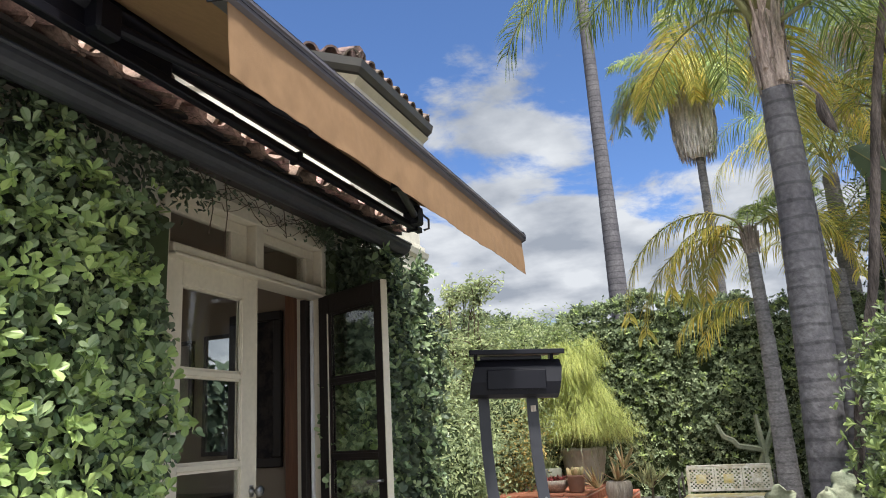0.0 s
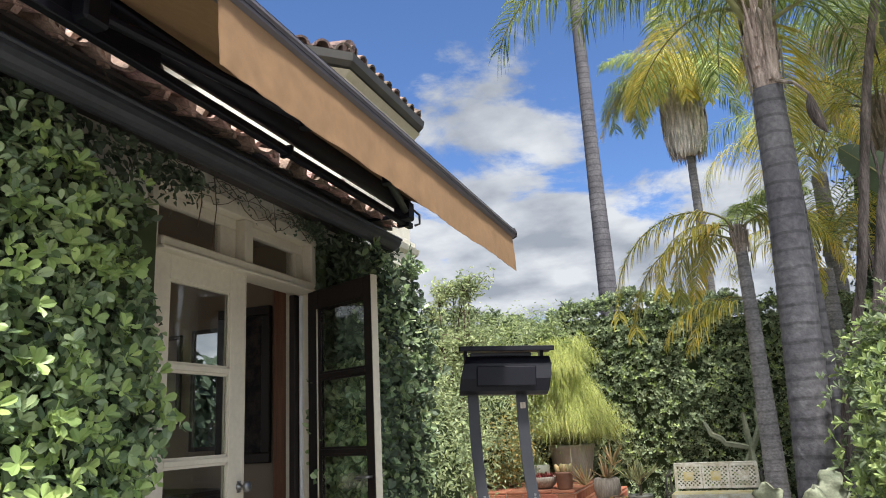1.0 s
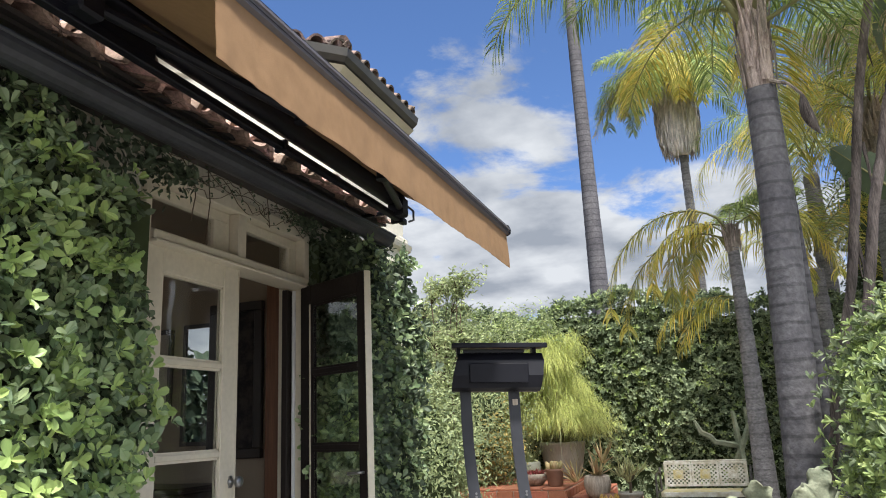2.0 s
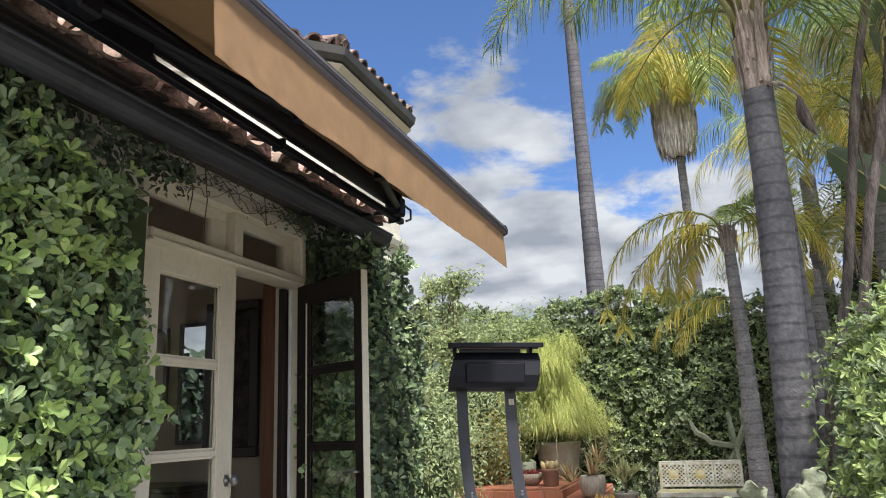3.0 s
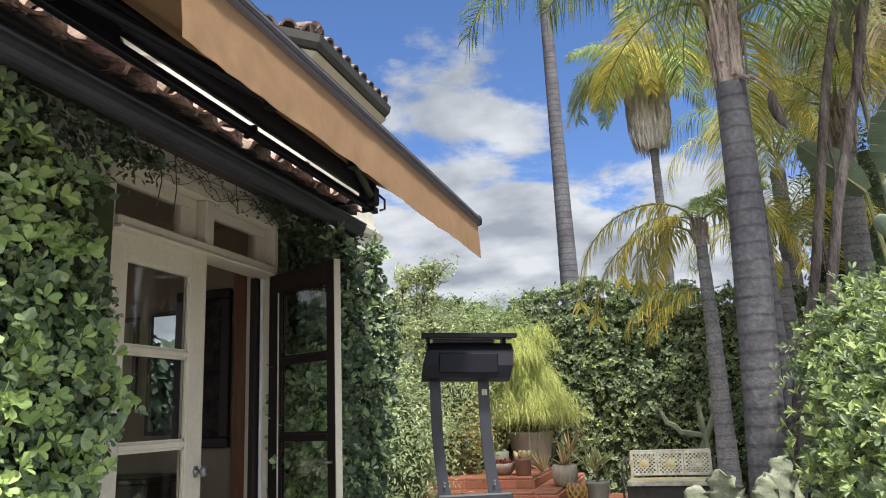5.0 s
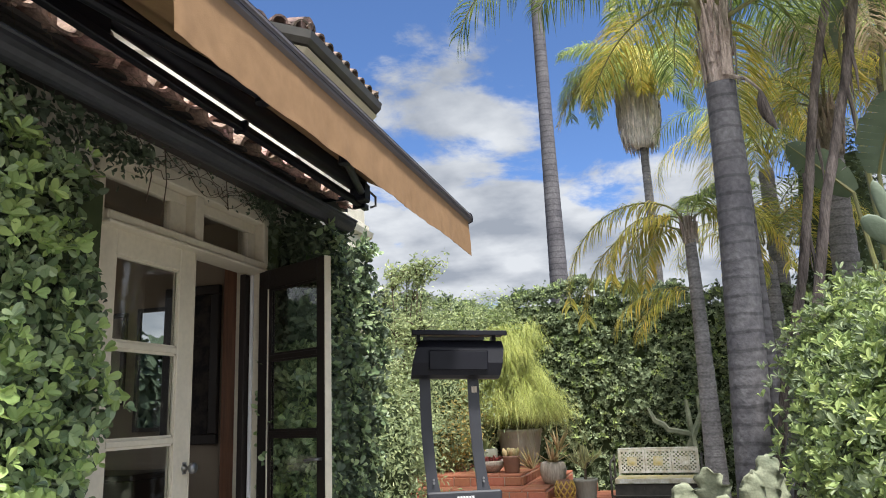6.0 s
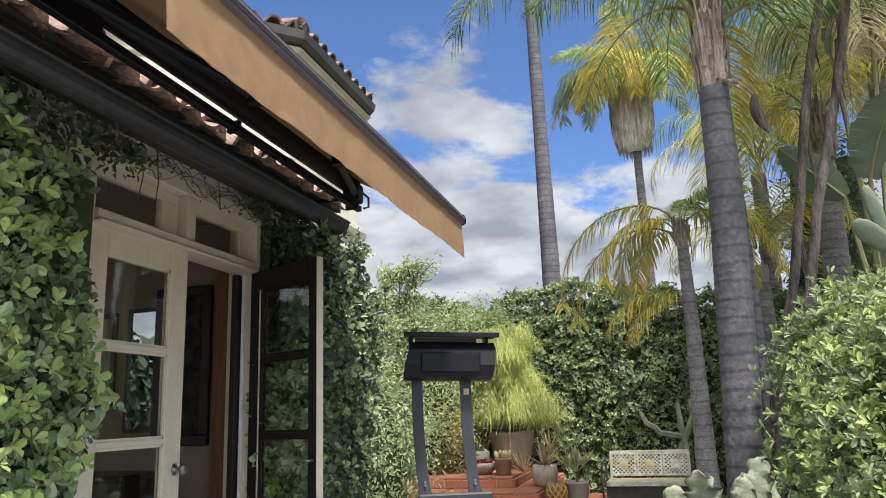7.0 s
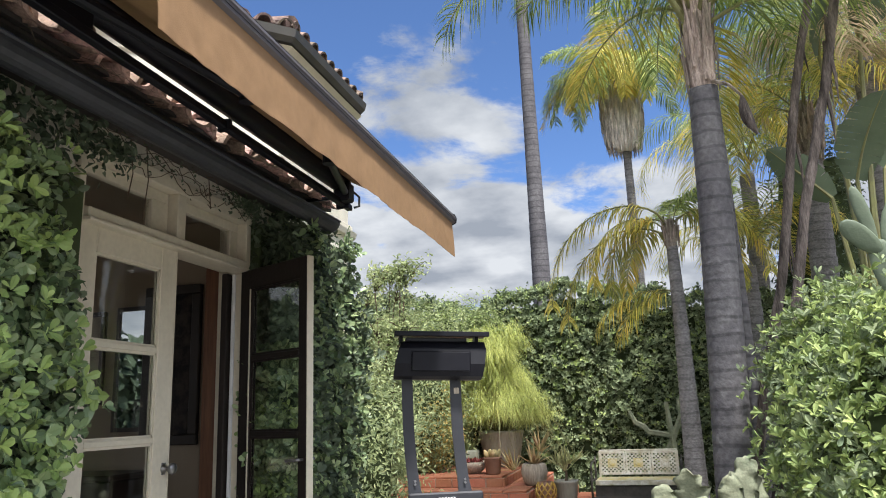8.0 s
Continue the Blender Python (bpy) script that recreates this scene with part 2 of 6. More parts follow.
M = dict(
    stucco=material("cream_stucco", (0.72, 0.68, 0.57), (0.60, 0.56, 0.46), 0.9, scale=1.6, bump=0.35, bump_scale=60, fine=0.06),
    cream=material("cream_paint", (0.66, 0.60, 0.47), (0.56, 0.50, 0.38), 0.5, scale=4, contrast=0.6, bump=0.08, bump_scale=30, fine=0.05),
    brown=material("brown_paint", (0.026, 0.019, 0.016), (0.016, 0.012, 0.010), 0.5, scale=5, bump=0.1, spec=0.2),
    gutter=material("black_gutter_paint", (0.040, 0.042, 0.048), (0.024, 0.025, 0.029), 0.45, scale=3, bump=0.08, fine=0.15, spec=0.4),
    eave=material("dark_eave_board", (0.085, 0.072, 0.064), (0.05, 0.043, 0.038), 0.8, scale=5, stretch=(1, 0.2, 1)),
    tile=material("clay_tile", (0.52, 0.34, 0.265), (0.13, 0.085, 0.07), 0.85, scale=9, contrast=0.24, bump=0.4, bump_scale=50, spread=0.5, fine=0.3),
    towertile=material("old_tower_tile", (0.25, 0.175, 0.135), (0.085, 0.065, 0.055), 0.9, scale=9, contrast=0.3, bump=0.4, bump_scale=50, spread=0.45, fine=0.3),
    towergut=material("bronze_gutter", (0.085, 0.078, 0.066), (0.05, 0.045, 0.04), 0.5, scale=3),
    canvas=material("tan_canvas", (0.285, 0.172, 0.090), (0.258, 0.154, 0.080), 0.9, scale=3, contrast=0.7, bump=0.12, bump_scale=260, see=0.03, fine=0.06, spec=0.2),
    bar=material("grey_bronze_bar", (0.125, 0.114, 0.122), (0.092, 0.083, 0.090), 0.5, 0.1, scale=4, fine=0.05),
    black=material("black_powder_coat", (0.007, 0.007, 0.011), (0.004, 0.004, 0.007), 0.5, scale=12, bump=0.05, bump_scale=300, spec=0.25),
    leg=material("graphite_metal", (0.036, 0.037, 0.044), (0.025, 0.026, 0.031), 0.5, 0.05, scale=6, spec=0.4),
    steel=material("dull_steel", (0.35, 0.34, 0.33), (0.2, 0.2, 0.2), 0.35, 0.9, scale=20),
    white=material("white_lettering", (0.8, 0.8, 0.8), rough=0.6),
    redwood=material("red_brown_wood", (0.26, 0.115, 0.055), (0.12, 0.048, 0.024), 0.45, scale=9, stretch=(6, 6, 0.4), bump=0.15),
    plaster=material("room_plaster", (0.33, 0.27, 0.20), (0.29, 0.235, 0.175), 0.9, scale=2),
    floorwood=material("room_floor", (0.12, 0.06, 0.03), (0.07, 0.035, 0.02), 0.4, scale=4, stretch=(1, 8, 1)),
    art=material("dark_tapestry", (0.05, 0.04, 0.035), (0.012, 0.011, 0.012), 0.9, scale=14, contrast=0.2),
    darkwood=material("dark_frame_wood", (0.022, 0.014, 0.01), rough=0.4, scale=8),
    paper=material("print_paper", (0.40, 0.36, 0.30), (0.24, 0.22, 0.19), 0.9, scale=9),
    brick=material("terracotta_paver", (0.42, 0.165, 0.09), (0.30, 0.11, 0.06), 0.8, scale=7, bump=0.25, bump_scale=40, spread=0.16, fine=0.08),
    grout=material("pale_grout", (0.42, 0.34, 0.27), (0.32, 0.26, 0.21), 0.95, scale=10),
    patio=material("bounce_paving", (0.27, 0.258, 0.24), (0.195, 0.185, 0.172), 0.85, scale=2.5, bump=0.2, fine=0.1, spread=0.15),
    ground=material("garden_soil", (0.12, 0.095, 0.065), (0.065, 0.05, 0.035), 0.95, scale=1.3, bump=0.5, bump_scale=8, fine=0.2),
    ivy=material("ivy_leaf", (0.34, 0.435, 0.215), (0.165, 0.235, 0.115), 0.27, scale=2.5, spread=0.5, see=0.22, contrast=0.45),
    ivynew=material("young_ivy_leaf", (0.40, 0.52, 0.175), (0.29, 0.40, 0.13), 0.38, scale=2.5, spread=0.25, see=0.28, spec=0.35),
    # darker copy of the ivy leaf, with shade put into its colour
    shadeleaf=material("dark_shade_leaf", (0.115, 0.15, 0.088), (0.066, 0.092, 0.054), 0.5, scale=3, spread=0.4, see=0.15, spec=0.3),
    twig=material("ivy_twig", (0.14, 0.10, 0.065), (0.07, 0.05, 0.03), 0.9, scale=20),
    hedge=material("hedge_leaf", (0.305, 0.36, 0.205), (0.195, 0.245, 0.14), 0.65, scale=0.8, spread=0.4, see=0.28, contrast=0.4, spec=0.15),
    # dark fill colour that stands in for the shade between leaves
    coreshade=material("leaf_core_shade", (0.075, 0.095, 0.045), (0.040, 0.054, 0.025), 1.0, scale=6, spec=0.1),
    yellowleaf=material("yellowing_shrub_leaf", (0.58, 0.47, 0.15), (0.42, 0.33, 0.13), 0.6, scale=3, spread=0.4, see=0.3, spec=0.15),
    airy=material("feathery_leaf", (0.40, 0.45, 0.23), (0.28, 0.335, 0.165), 0.55, scale=1.2, spread=0.3, see=0.35, spec=0.2),
    bush=material("laurel_leaf", (0.37, 0.45, 0.165), (0.24, 0.315, 0.12), 0.55, scale=1.6, spread=0.35, see=0.3, contrast=0.4, spec=0.2),
    willow=material("lime_grass_blade", (0.58, 0.60, 0.22), (0.44, 0.49, 0.16), 0.6, scale=2, spread=0.2, see=0.4, spec=0.1),
    frond=material("palm_leaflet", (0.40, 0.48, 0.15), (0.22, 0.29, 0.095), 0.55, scale=0.9, spread=0.55, see=0.36, contrast=0.4, spec=0.15),
    frondy=material("yellowing_palm_leaflet", (0.70, 0.57, 0.12), (0.42, 0.44, 0.115), 0.55, scale=1.4, spread=0.5, see=0.38, contrast=0.3, spec=0.15),
    deadfrond=material("dry_palm_leaflet", (0.55, 0.43, 0.27), (0.38, 0.30, 0.19), 0.8, scale=2, spread=0.35, see=0.3),
    rachis=material("frond_stalk", (0.24, 0.25, 0.08), (0.15, 0.13, 0.06), 0.5, scale=5),
    skirt=material("dead_skirt_thatch", (0.78, 0.72, 0.65), (0.55, 0.49, 0.43), 0.95, scale=5, spread=0.3, see=0.25, fine=0.2, spec=0.1),
    trunk=material("grey_palm_bark", (0.26, 0.245, 0.24), (0.145, 0.136, 0.135), 0.9, scale=3.5, stretch=(1, 1, 1.6), contrast=0.4, bump=0.5, bump_scale=30, fine=0.3, rings=0.12, ring_dark=0.75, spec=0.2),
    trunkdark=material("slate_palm_bark", (0.155, 0.147, 0.152), (0.072, 0.068, 0.076), 0.85, scale=2.4, stretch=(1, 1, 0.9), contrast=0.4, bump=0.4, bump_scale=26, fine=0.25, rings=0.17, ring_dark=0.66, spec=0.25),
    shaft=material("fibrous_leaf_bases", (0.42, 0.345, 0.285), (0.15, 0.115, 0.09), 0.9, scale=7, stretch=(4, 4, 0.5), contrast=0.3, bump=0.8, bump_scale=24, fine=0.3, spread=0.4),
    cane=material("brown_cane", (0.19, 0.155, 0.138), (0.05, 0.04, 0.036), 0.8, scale=4, stretch=(3, 3, 0.4), contrast=0.28, bump=0.6, fine=0.4, spec=0.2),
    paddle=material("cactus_skin", (0.36, 0.37, 0.25), (0.20, 0.225, 0.145), 0.75, scale=7, contrast=0.3, see=0.1, bump=0.3, fine=0.15),
    pear=material("prickly_pear_skin", (0.15, 0.185, 0.12), (0.095, 0.125, 0.08), 0.6, scale=6, contrast=0.4, see=0.08, bump=0.15),
    strelitzia=material("broad_leaf", (0.14, 0.18, 0.105), (0.08, 0.115, 0.065), 0.5, scale=3, see=0.25),
    urn=material("grey_green_glaze", (0.40, 0.375, 0.305), (0.26, 0.245, 0.195), 0.55, scale=3, stretch=(2, 2, 0.5), bump=0.1, fine=0.1),
    dullpot=material("dull_green_pot", (0.21, 0.215, 0.165), (0.14, 0.145, 0.11), 0.6, scale=5),
    clay=material("old_clay_pot", (0.28, 0.15, 0.095), (0.19, 0.10, 0.07), 0.85, scale=8, bump=0.2),
    grey=material("pale_stoneware", (0.50, 0.42, 0.33), (0.30, 0.25, 0.20), 0.8, scale=9, stretch=(5, 5, 0.6), contrast=0.3, bump=0.4, bump_scale=18),
    yellowpot=material("ochre_ceramic", (0.52, 0.33, 0.06), (0.36, 0.22, 0.05), 0.5, scale=20),
    pebble=material("white_pebbles", (0.62, 0.60, 0.55), (0.4, 0.38, 0.35), 0.8, scale=60, contrast=0.3, bump=0.6, bump_scale=70),
    aloe=material("aloe_leaf", (0.50, 0.50, 0.22), (0.50, 0.25, 0.14), 0.5, scale=7, spread=0.35, see=0.12),
    euphorbia=material("spiky_green_leaf", (0.60, 0.60, 0.30), (0.44, 0.45, 0.21), 0.5, scale=6, spread=0.3, see=0.2),
    redleaf=material("red_succulent", (0.30, 0.055, 0.04), (0.16, 0.04, 0.03), 0.5, scale=12, spread=0.3),
    benchwhite=material("cream_cast_iron", (0.76, 0.74, 0.66), (0.50, 0.44, 0.30), 0.55, scale=9, contrast=0.28, bump=0.2, fine=0.1),
    benchyellow=material("yellow_worn_paint", (0.58, 0.46, 0.14), (0.62, 0.57, 0.42), 0.6, scale=8, contrast=0.3, fine=0.1),
    benchiron=material("weathered_iron", (0.10, 0.09, 0.075), (0.05, 0.045, 0.04), 0.6, 0.3, scale=12),
    far=material("distant_foliage", (0.06, 0.09, 0.045), (0.035, 0.055, 0.03), 0.95, scale=0.3, spread=0.3),
)
GLASS = glass_material()


# ---- mesh helpers ----
class Geo:
    """A growing list of corners and faces that becomes one mesh."""

    def __init__(self):
        self.v, self.f = [], []

    def add(self, verts, faces):
        k = len(self.v)
        self.v += [tuple(p) for p in verts]
        self.f += [tuple(i + k for i in fc) for fc in faces]
        return self

    def box(self, x0, x1, y0, y1, z0, z1, bevel=0.0, m=None):
        bm = bmesh.new()
        bmesh.ops.create_cube(bm, size=1, matrix=Matrix.LocRotScale(((x0 + x1) / 2, (y0 + y1) / 2, (z0 + z1) / 2), None, (abs(x1 - x0), abs(y1 - y0), abs(z1 - z0))))
        if bevel:
            bmesh.ops.bevel(bm, geom=bm.edges[:], offset=bevel, segments=1, affect="EDGES")
        bm.verts.index_update()
        vs = [m @ p.co if m else p.co for p in bm.verts]
        self.add(vs, [[q.index for q in fc.verts] for fc in bm.faces])
        bm.free()
        return self

    def tube(self, pts, rad, seg=8, caps=True):
        pts = [Vector(p) for p in pts]
        n = len(pts)
        rad = rad if hasattr(rad, "__len__") else [rad] * n
        vs, fs = [], []
        up = None
        for i, p in enumerate(pts):
            d = (pts[min(i + 1, n - 1)] - pts[max(i - 1, 0)]).normalized()
            if up is None:
                up = d.orthogonal().normalized()
            up = (up - d * up.dot(d)).normalized()
            side = d.cross(up)
            for k in range(seg):
                a = 2 * math.pi * k / seg
                vs.append(p + (up * math.cos(a) + side * math.sin(a)) * rad[i])
        for i in range(n - 1):
            for k in range(seg):
                fs.append((i * seg + k, i * seg + (k + 1) % seg, (i + 1) * seg + (k + 1) % seg, (i + 1) * seg + k))
        if caps:
            fs.append(tuple(range(seg))[::-1])
            fs.append(tuple((n - 1) * seg + k for k in range(seg)))
        return self.add(vs, fs)

    def lathe(self, prof, seg=24, cx=0, cy=0):
        vs, fs = [], []
        for r, z in prof:
            for k in range(seg):
                a = 2 * math.pi * k / seg
                vs.append((cx + r * math.cos(a), cy + r * math.sin(a), z))
        for i in range(len(prof) - 1):
            for k in range(seg):
                fs.append((i * seg + k, i * seg + (k + 1) % seg, (i + 1) * seg + (k + 1) % seg, (i + 1) * seg + k))
        return self.add(vs, fs)

    def sweep_y(self, prof, y0, y1, closed=True):
        """A profile of (x, z) drawn out along y."""
        n = len(prof)
        vs = [(x, y0, z) for x, z in prof] + [(x, y1, z) for x, z in prof]
        fs = [(i, (i + 1) % n, n + (i + 1) % n, n + i) for i in range(n if closed else n - 1)]
        if closed:
            fs += [tuple(range(n))[::-1], tuple(range(n, 2 * n))]
        return self.add(vs, fs)


def mesh_of(g, name, mat, smooth=False):
    me = bpy.data.meshes.new(name)
    if isinstance(g, Geo):
        me.from_pydata(g.v, [], g.f)
    else:
        me.from_pydata(g[0], [], g[1])
    me.update()
    if smooth != "leaf" and len(me.polygons) < 6000:
        bm = bmesh.new()
        bm.from_mesh(me)
        bmesh.ops.recalc_face_normals(bm, faces=bm.faces[:])
        bm.to_mesh(me)
        bm.free()
    if mat:
        me.materials.append(mat)
    if smooth and smooth != "leaf":
        me.polygons.foreach_set("use_smooth", [True] * len(me.polygons))
    return me


def part(name, g, mat, parent=None, label="", smooth=False, at=None):
    ob = new(name, mesh_of(g, name, mat, smooth))
    if parent:
        ob.parent = parent
    if at is not None:
        ob.matrix_basis = at
    return tagged(ob, label)


def thing(name, x, y, z, label, category, group="", kind="", turn=0):
    ob = new(name)
    ob.empty_display_size = 0.1
    ob.matrix_basis = pose(x, y, z, 0, 0, turn)
    return tagged(ob, label, category, group, kind)


def solid(name, g, mat, label, category, kind="structure", smooth=False, group=""):
    return tagged(part(name, g, mat, None, "", smooth), label, category, group, kind)


def leaf_cloud(pts, normals, size, rng, slim=0.5, lean=0.5, fold=0.18, droop=0.0, blunt=False, dirs=None):
    """Many small folded leaves, one at each point, facing roughly along the normals."""
    pts, nr = np.asarray(pts, float), np.asarray(normals, float)
    n = len(pts)
    nr = nr + rng.normal(0, lean, (n, 3))
    nr /= np.linalg.norm(nr, axis=1)[:, None]
    d = rng.normal(0, 1, (n, 3)) if dirs is None else np.asarray(dirs, float) + rng.normal(0, 0.12, (n, 3))
    d[:, 2] -= droop
    d -= nr * (d * nr).sum(1)[:, None]
    d /= np.linalg.norm(d, axis=1)[:, None]
    s = np.cross(nr, d)
    L = (size * rng.uniform(0.6, 1.25, n))[:, None]
    W = L * slim * rng.uniform(0.8, 1.2, n)[:, None]
    up = nr * L * fold
    shape = [pts - d * L * 0.5, pts - d * L * 0.18 + s * W * 0.42 + up * 0.6, pts + d * L * 0.22 + s * W * 0.46 + up * 0.5, pts + d * L * 0.52 - up * 0.3,
             pts + d * L * 0.22 - s * W * 0.46 + up * 0.5, pts - d * L * 0.18 - s * W * 0.42 + up * 0.6]
    if blunt:
        curl = nr * L * rng.normal(0, 0.10, n)[:, None]
        shape = [pts - d * L * 0.5]
        for along, wide, lift in ((-0.22, 0.28, 0.4), (0.08, 0.47, 0.6), (0.34, 0.42, 0.5)):
            shape.append(pts + d * L * along + s * W * wide + up * lift)
        shape.append(pts + d * L * 0.50 - up * 0.1 + curl)
        for along, wide, lift in ((0.34, 0.42, 0.5), (0.08, 0.47, 0.6), (-0.22, 0.28, 0.4)):
            shape.append(pts + d * L * along - s * W * wide + up * lift)
        v = np.stack(shape, 1).reshape(-1, 3)
        k = np.arange(n)[:, None] * 8
        f = np.concatenate([k + np.array([[0, 1, 2, 3, 4]]), k + np.array([[0, 4, 5, 6, 7]])], 1).reshape(-1, 5)
        return v.tolist(), f.tolist()
    v = np.stack(shape, 1).reshape(-1, 3)
    k = np.arange(n)[:, None] * 6
    f = np.concatenate([k + np.array([[0, 1, 2, 3]]), k + np.array([[0, 3, 4, 5]])], 1).reshape(-1, 4)
    return v.tolist(), f.tolist()


def whorls(tips, normals, per, size, rng, slim=0.42, lift=0.55, lean=0.45, fold=0.14):
    """Rosettes of `per` blunt leaves, opening round each shoot tip."""
    tips, nr = np.asarray(tips, float), np.asarray(normals, float)
    n = len(tips)
    nr = nr + rng.normal(0, lean, (n, 3))
    nr /= np.linalg.norm(nr, axis=1)[:, None]
    a = rng.normal(0, 1, (n, 3))
    a -= nr * (a * nr).sum(1)[:, None]
    a /= np.linalg.norm(a, axis=1)[:, None]
    b = np.cross(nr, a)
    big = size * rng.uniform(0.75, 1.2, n)
    pts, dirs, nrm = [], [], []
    for k in range(per):
        ph = (2 * math.pi * (k * 0.618) + rng.uniform(-0.3, 0.3, n))[:, None]
        t = a * np.cos(ph) + b * np.sin(ph)
        up = lift + 0.5 * k / per
        d = (t + nr * up) / math.sqrt(1 + up * up)
        pts.append(tips + d * (big * 0.5)[:, None] + rng.normal(0, 0.06, (n, 3)) * size)
        dirs.append(d)
        nrm.append((nr - t * up) / math.sqrt(1 + up * up))
    return leaf_cloud(np.concatenate(pts), np.concatenate(nrm), size, rng, slim, 0.16, fold, 0.0, True, np.concatenate(dirs))


def wave(p, s, seed=0.0):
    return noise.noise(Vector((p[0] * s + seed, p[1] * s - seed * 0.7, p[2] * s + seed * 1.3)))


# ---- ground, house walls, roof ----
solid("ground", Geo().add([(-900, -900, 0), (900, -900, 0), (900, 900, 0), (-900, 900, 0)], [(0, 1, 2, 3)]), M["ground"], "bare brown garden soil and dry ground", "ground")

# unseen paving, its tone chosen for the light it bounces up
patio = solid("patio", Geo().box(-2.0, 7.0, -9.0, 8.5, -0.2, 0.008), M["grout"], "unseen slab paving of the garden patio, toned to bounce light", "patio")
g = Geo()
for i in range(15):
    for j in range(29):
        if (i, j) != (14, 28):
            g.box(-1.995 + i * 0.6, -1.41 + i * 0.6, -8.99 + j * 0.6, -8.405 + j * 0.6, 0.0, 0.022, 0.004)
tagged(part("paving", g, M["patio"], patio), kind="stuff")

WX = -2.35                                   # outer face of the garden wall
g = Geo()
g.box(WX - 0.2, WX, -3.0, 2.62, 0, 2.86).box(WX - 0.2, WX, 4.16, 4.72, 0, 2.86).box(WX - 0.2, WX, 2.62, 4.16, 2.76, 2.86).box(WX - 0.2, WX, 2.62, 4.16, 0, 0.24)
solid("wall_east", g, M["stucco"], "cream stucco house wall behind climbing ivy", "wall")
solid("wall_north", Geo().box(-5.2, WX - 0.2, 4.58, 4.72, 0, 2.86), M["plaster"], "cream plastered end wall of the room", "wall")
# openings here and in wall_west are unseen additions that let skylight in
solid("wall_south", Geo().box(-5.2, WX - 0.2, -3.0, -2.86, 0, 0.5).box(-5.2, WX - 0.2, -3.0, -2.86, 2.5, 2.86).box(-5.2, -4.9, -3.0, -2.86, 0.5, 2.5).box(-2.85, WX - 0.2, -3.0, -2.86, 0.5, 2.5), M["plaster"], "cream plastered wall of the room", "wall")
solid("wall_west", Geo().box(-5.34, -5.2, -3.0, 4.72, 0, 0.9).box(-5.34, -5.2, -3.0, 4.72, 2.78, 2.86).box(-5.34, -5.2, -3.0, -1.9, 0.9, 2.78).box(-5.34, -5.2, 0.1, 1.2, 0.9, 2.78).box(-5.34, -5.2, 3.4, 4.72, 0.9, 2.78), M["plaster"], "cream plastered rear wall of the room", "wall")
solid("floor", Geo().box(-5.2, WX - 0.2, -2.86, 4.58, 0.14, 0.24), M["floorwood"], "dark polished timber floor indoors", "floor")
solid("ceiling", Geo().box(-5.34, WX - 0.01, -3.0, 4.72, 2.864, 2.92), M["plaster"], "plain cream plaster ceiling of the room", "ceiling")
solid("door_step", Geo().box(WX, WX + 0.34, 2.55, 4.25, 0, 0.12, 0.01), M["grout"], "pale stone step below the french doors", "step")

ROOF = radians(19)
g = Geo()
prof = [(-1.99, 2.863), (-2.36, 2.93), (-5.6, 2.93), (-5.6, 2.95), (-3.8, 2.90 + 1.83 * math.tan(ROOF)), (-1.99, 2.885)]
g.sweep_y(prof, -3.1, 4.70)
roof = solid("roof", g, M["eave"], "low pitched roof with old clay barrel tiles", "roof")
g = Geo().box(-2.349, -2.02, -3.05, 4.66, 2.845, 2.862)
part("soffit", g, M["eave"], roof)

gut = []
for k in range(11):
    a = math.pi + math.pi * k / 10
    gut.append((-1.97 + 0.072 * math.cos(a), 2.755 + 0.075 * math.sin(a)))
inner = [(-1.97 + (x + 1.97) * 0.9, 2.755 + (z - 2.755) * 0.88) for x, z in gut][::-1]
gutter = thing("gutter", -1.97, 4.64, 2.767, "black half-round metal rain gutter below the roof tiles", "gutter", kind="structure")
gutter.matrix_basis = pose(-1.97, 4.64, 2.767, 0.7, 0, 0)          # it falls slightly along the eave
off = Matrix.Translation((1.97, -4.64, -2.755))
part("channel", Geo().sweep_y(gut + inner, -3.0, 4.64), M["gutter"], gutter, at=off)
g = Geo()
g.add([(x, 4.648, z) for x, z in gut] + [(-1.97 + (x + 1.97) * 0.5, 4.685, 2.755 + (z - 2.755) * 0.55) for x, z in gut], [(i, i + 1, 12 + i, 11 + i) for i in range(10)] + [tuple(range(11, 22))])
part("end_cap", g, M["gutter"], gutter, at=off)
part("rim", Geo().tube([(-1.898, -3.0, 2.757), (-1.898, 4.65, 2.757)], 0.009, 6), M["gutter"], gutter, at=off)


# ---- the octagonal tower ----
TC, TA = Vector((-6.4, 8.45, 0)), 2.55


def octo(rings, cap=False):
    g = Geo()
    vs, fs = [], []
    for a, z in rings:
        for k in range(8):
            t = radians(22.5 + 45 * k)
            r = a / math.cos(radians(22.5))
            vs.append((r * math.cos(t), r * math.sin(t), z))
    for i in range(len(rings) - 1):
        for k in range(8):
            fs.append((i * 8 + k, i * 8 + (k + 1) % 8, i * 8 + 8 + (k + 1) % 8, i * 8 + 8 + k))
    if cap:
        fs.append(tuple(range(8))[::-1])
        fs.append(tuple(len(vs) - 8 + k for k in range(8)))
    return g.add(vs, fs)


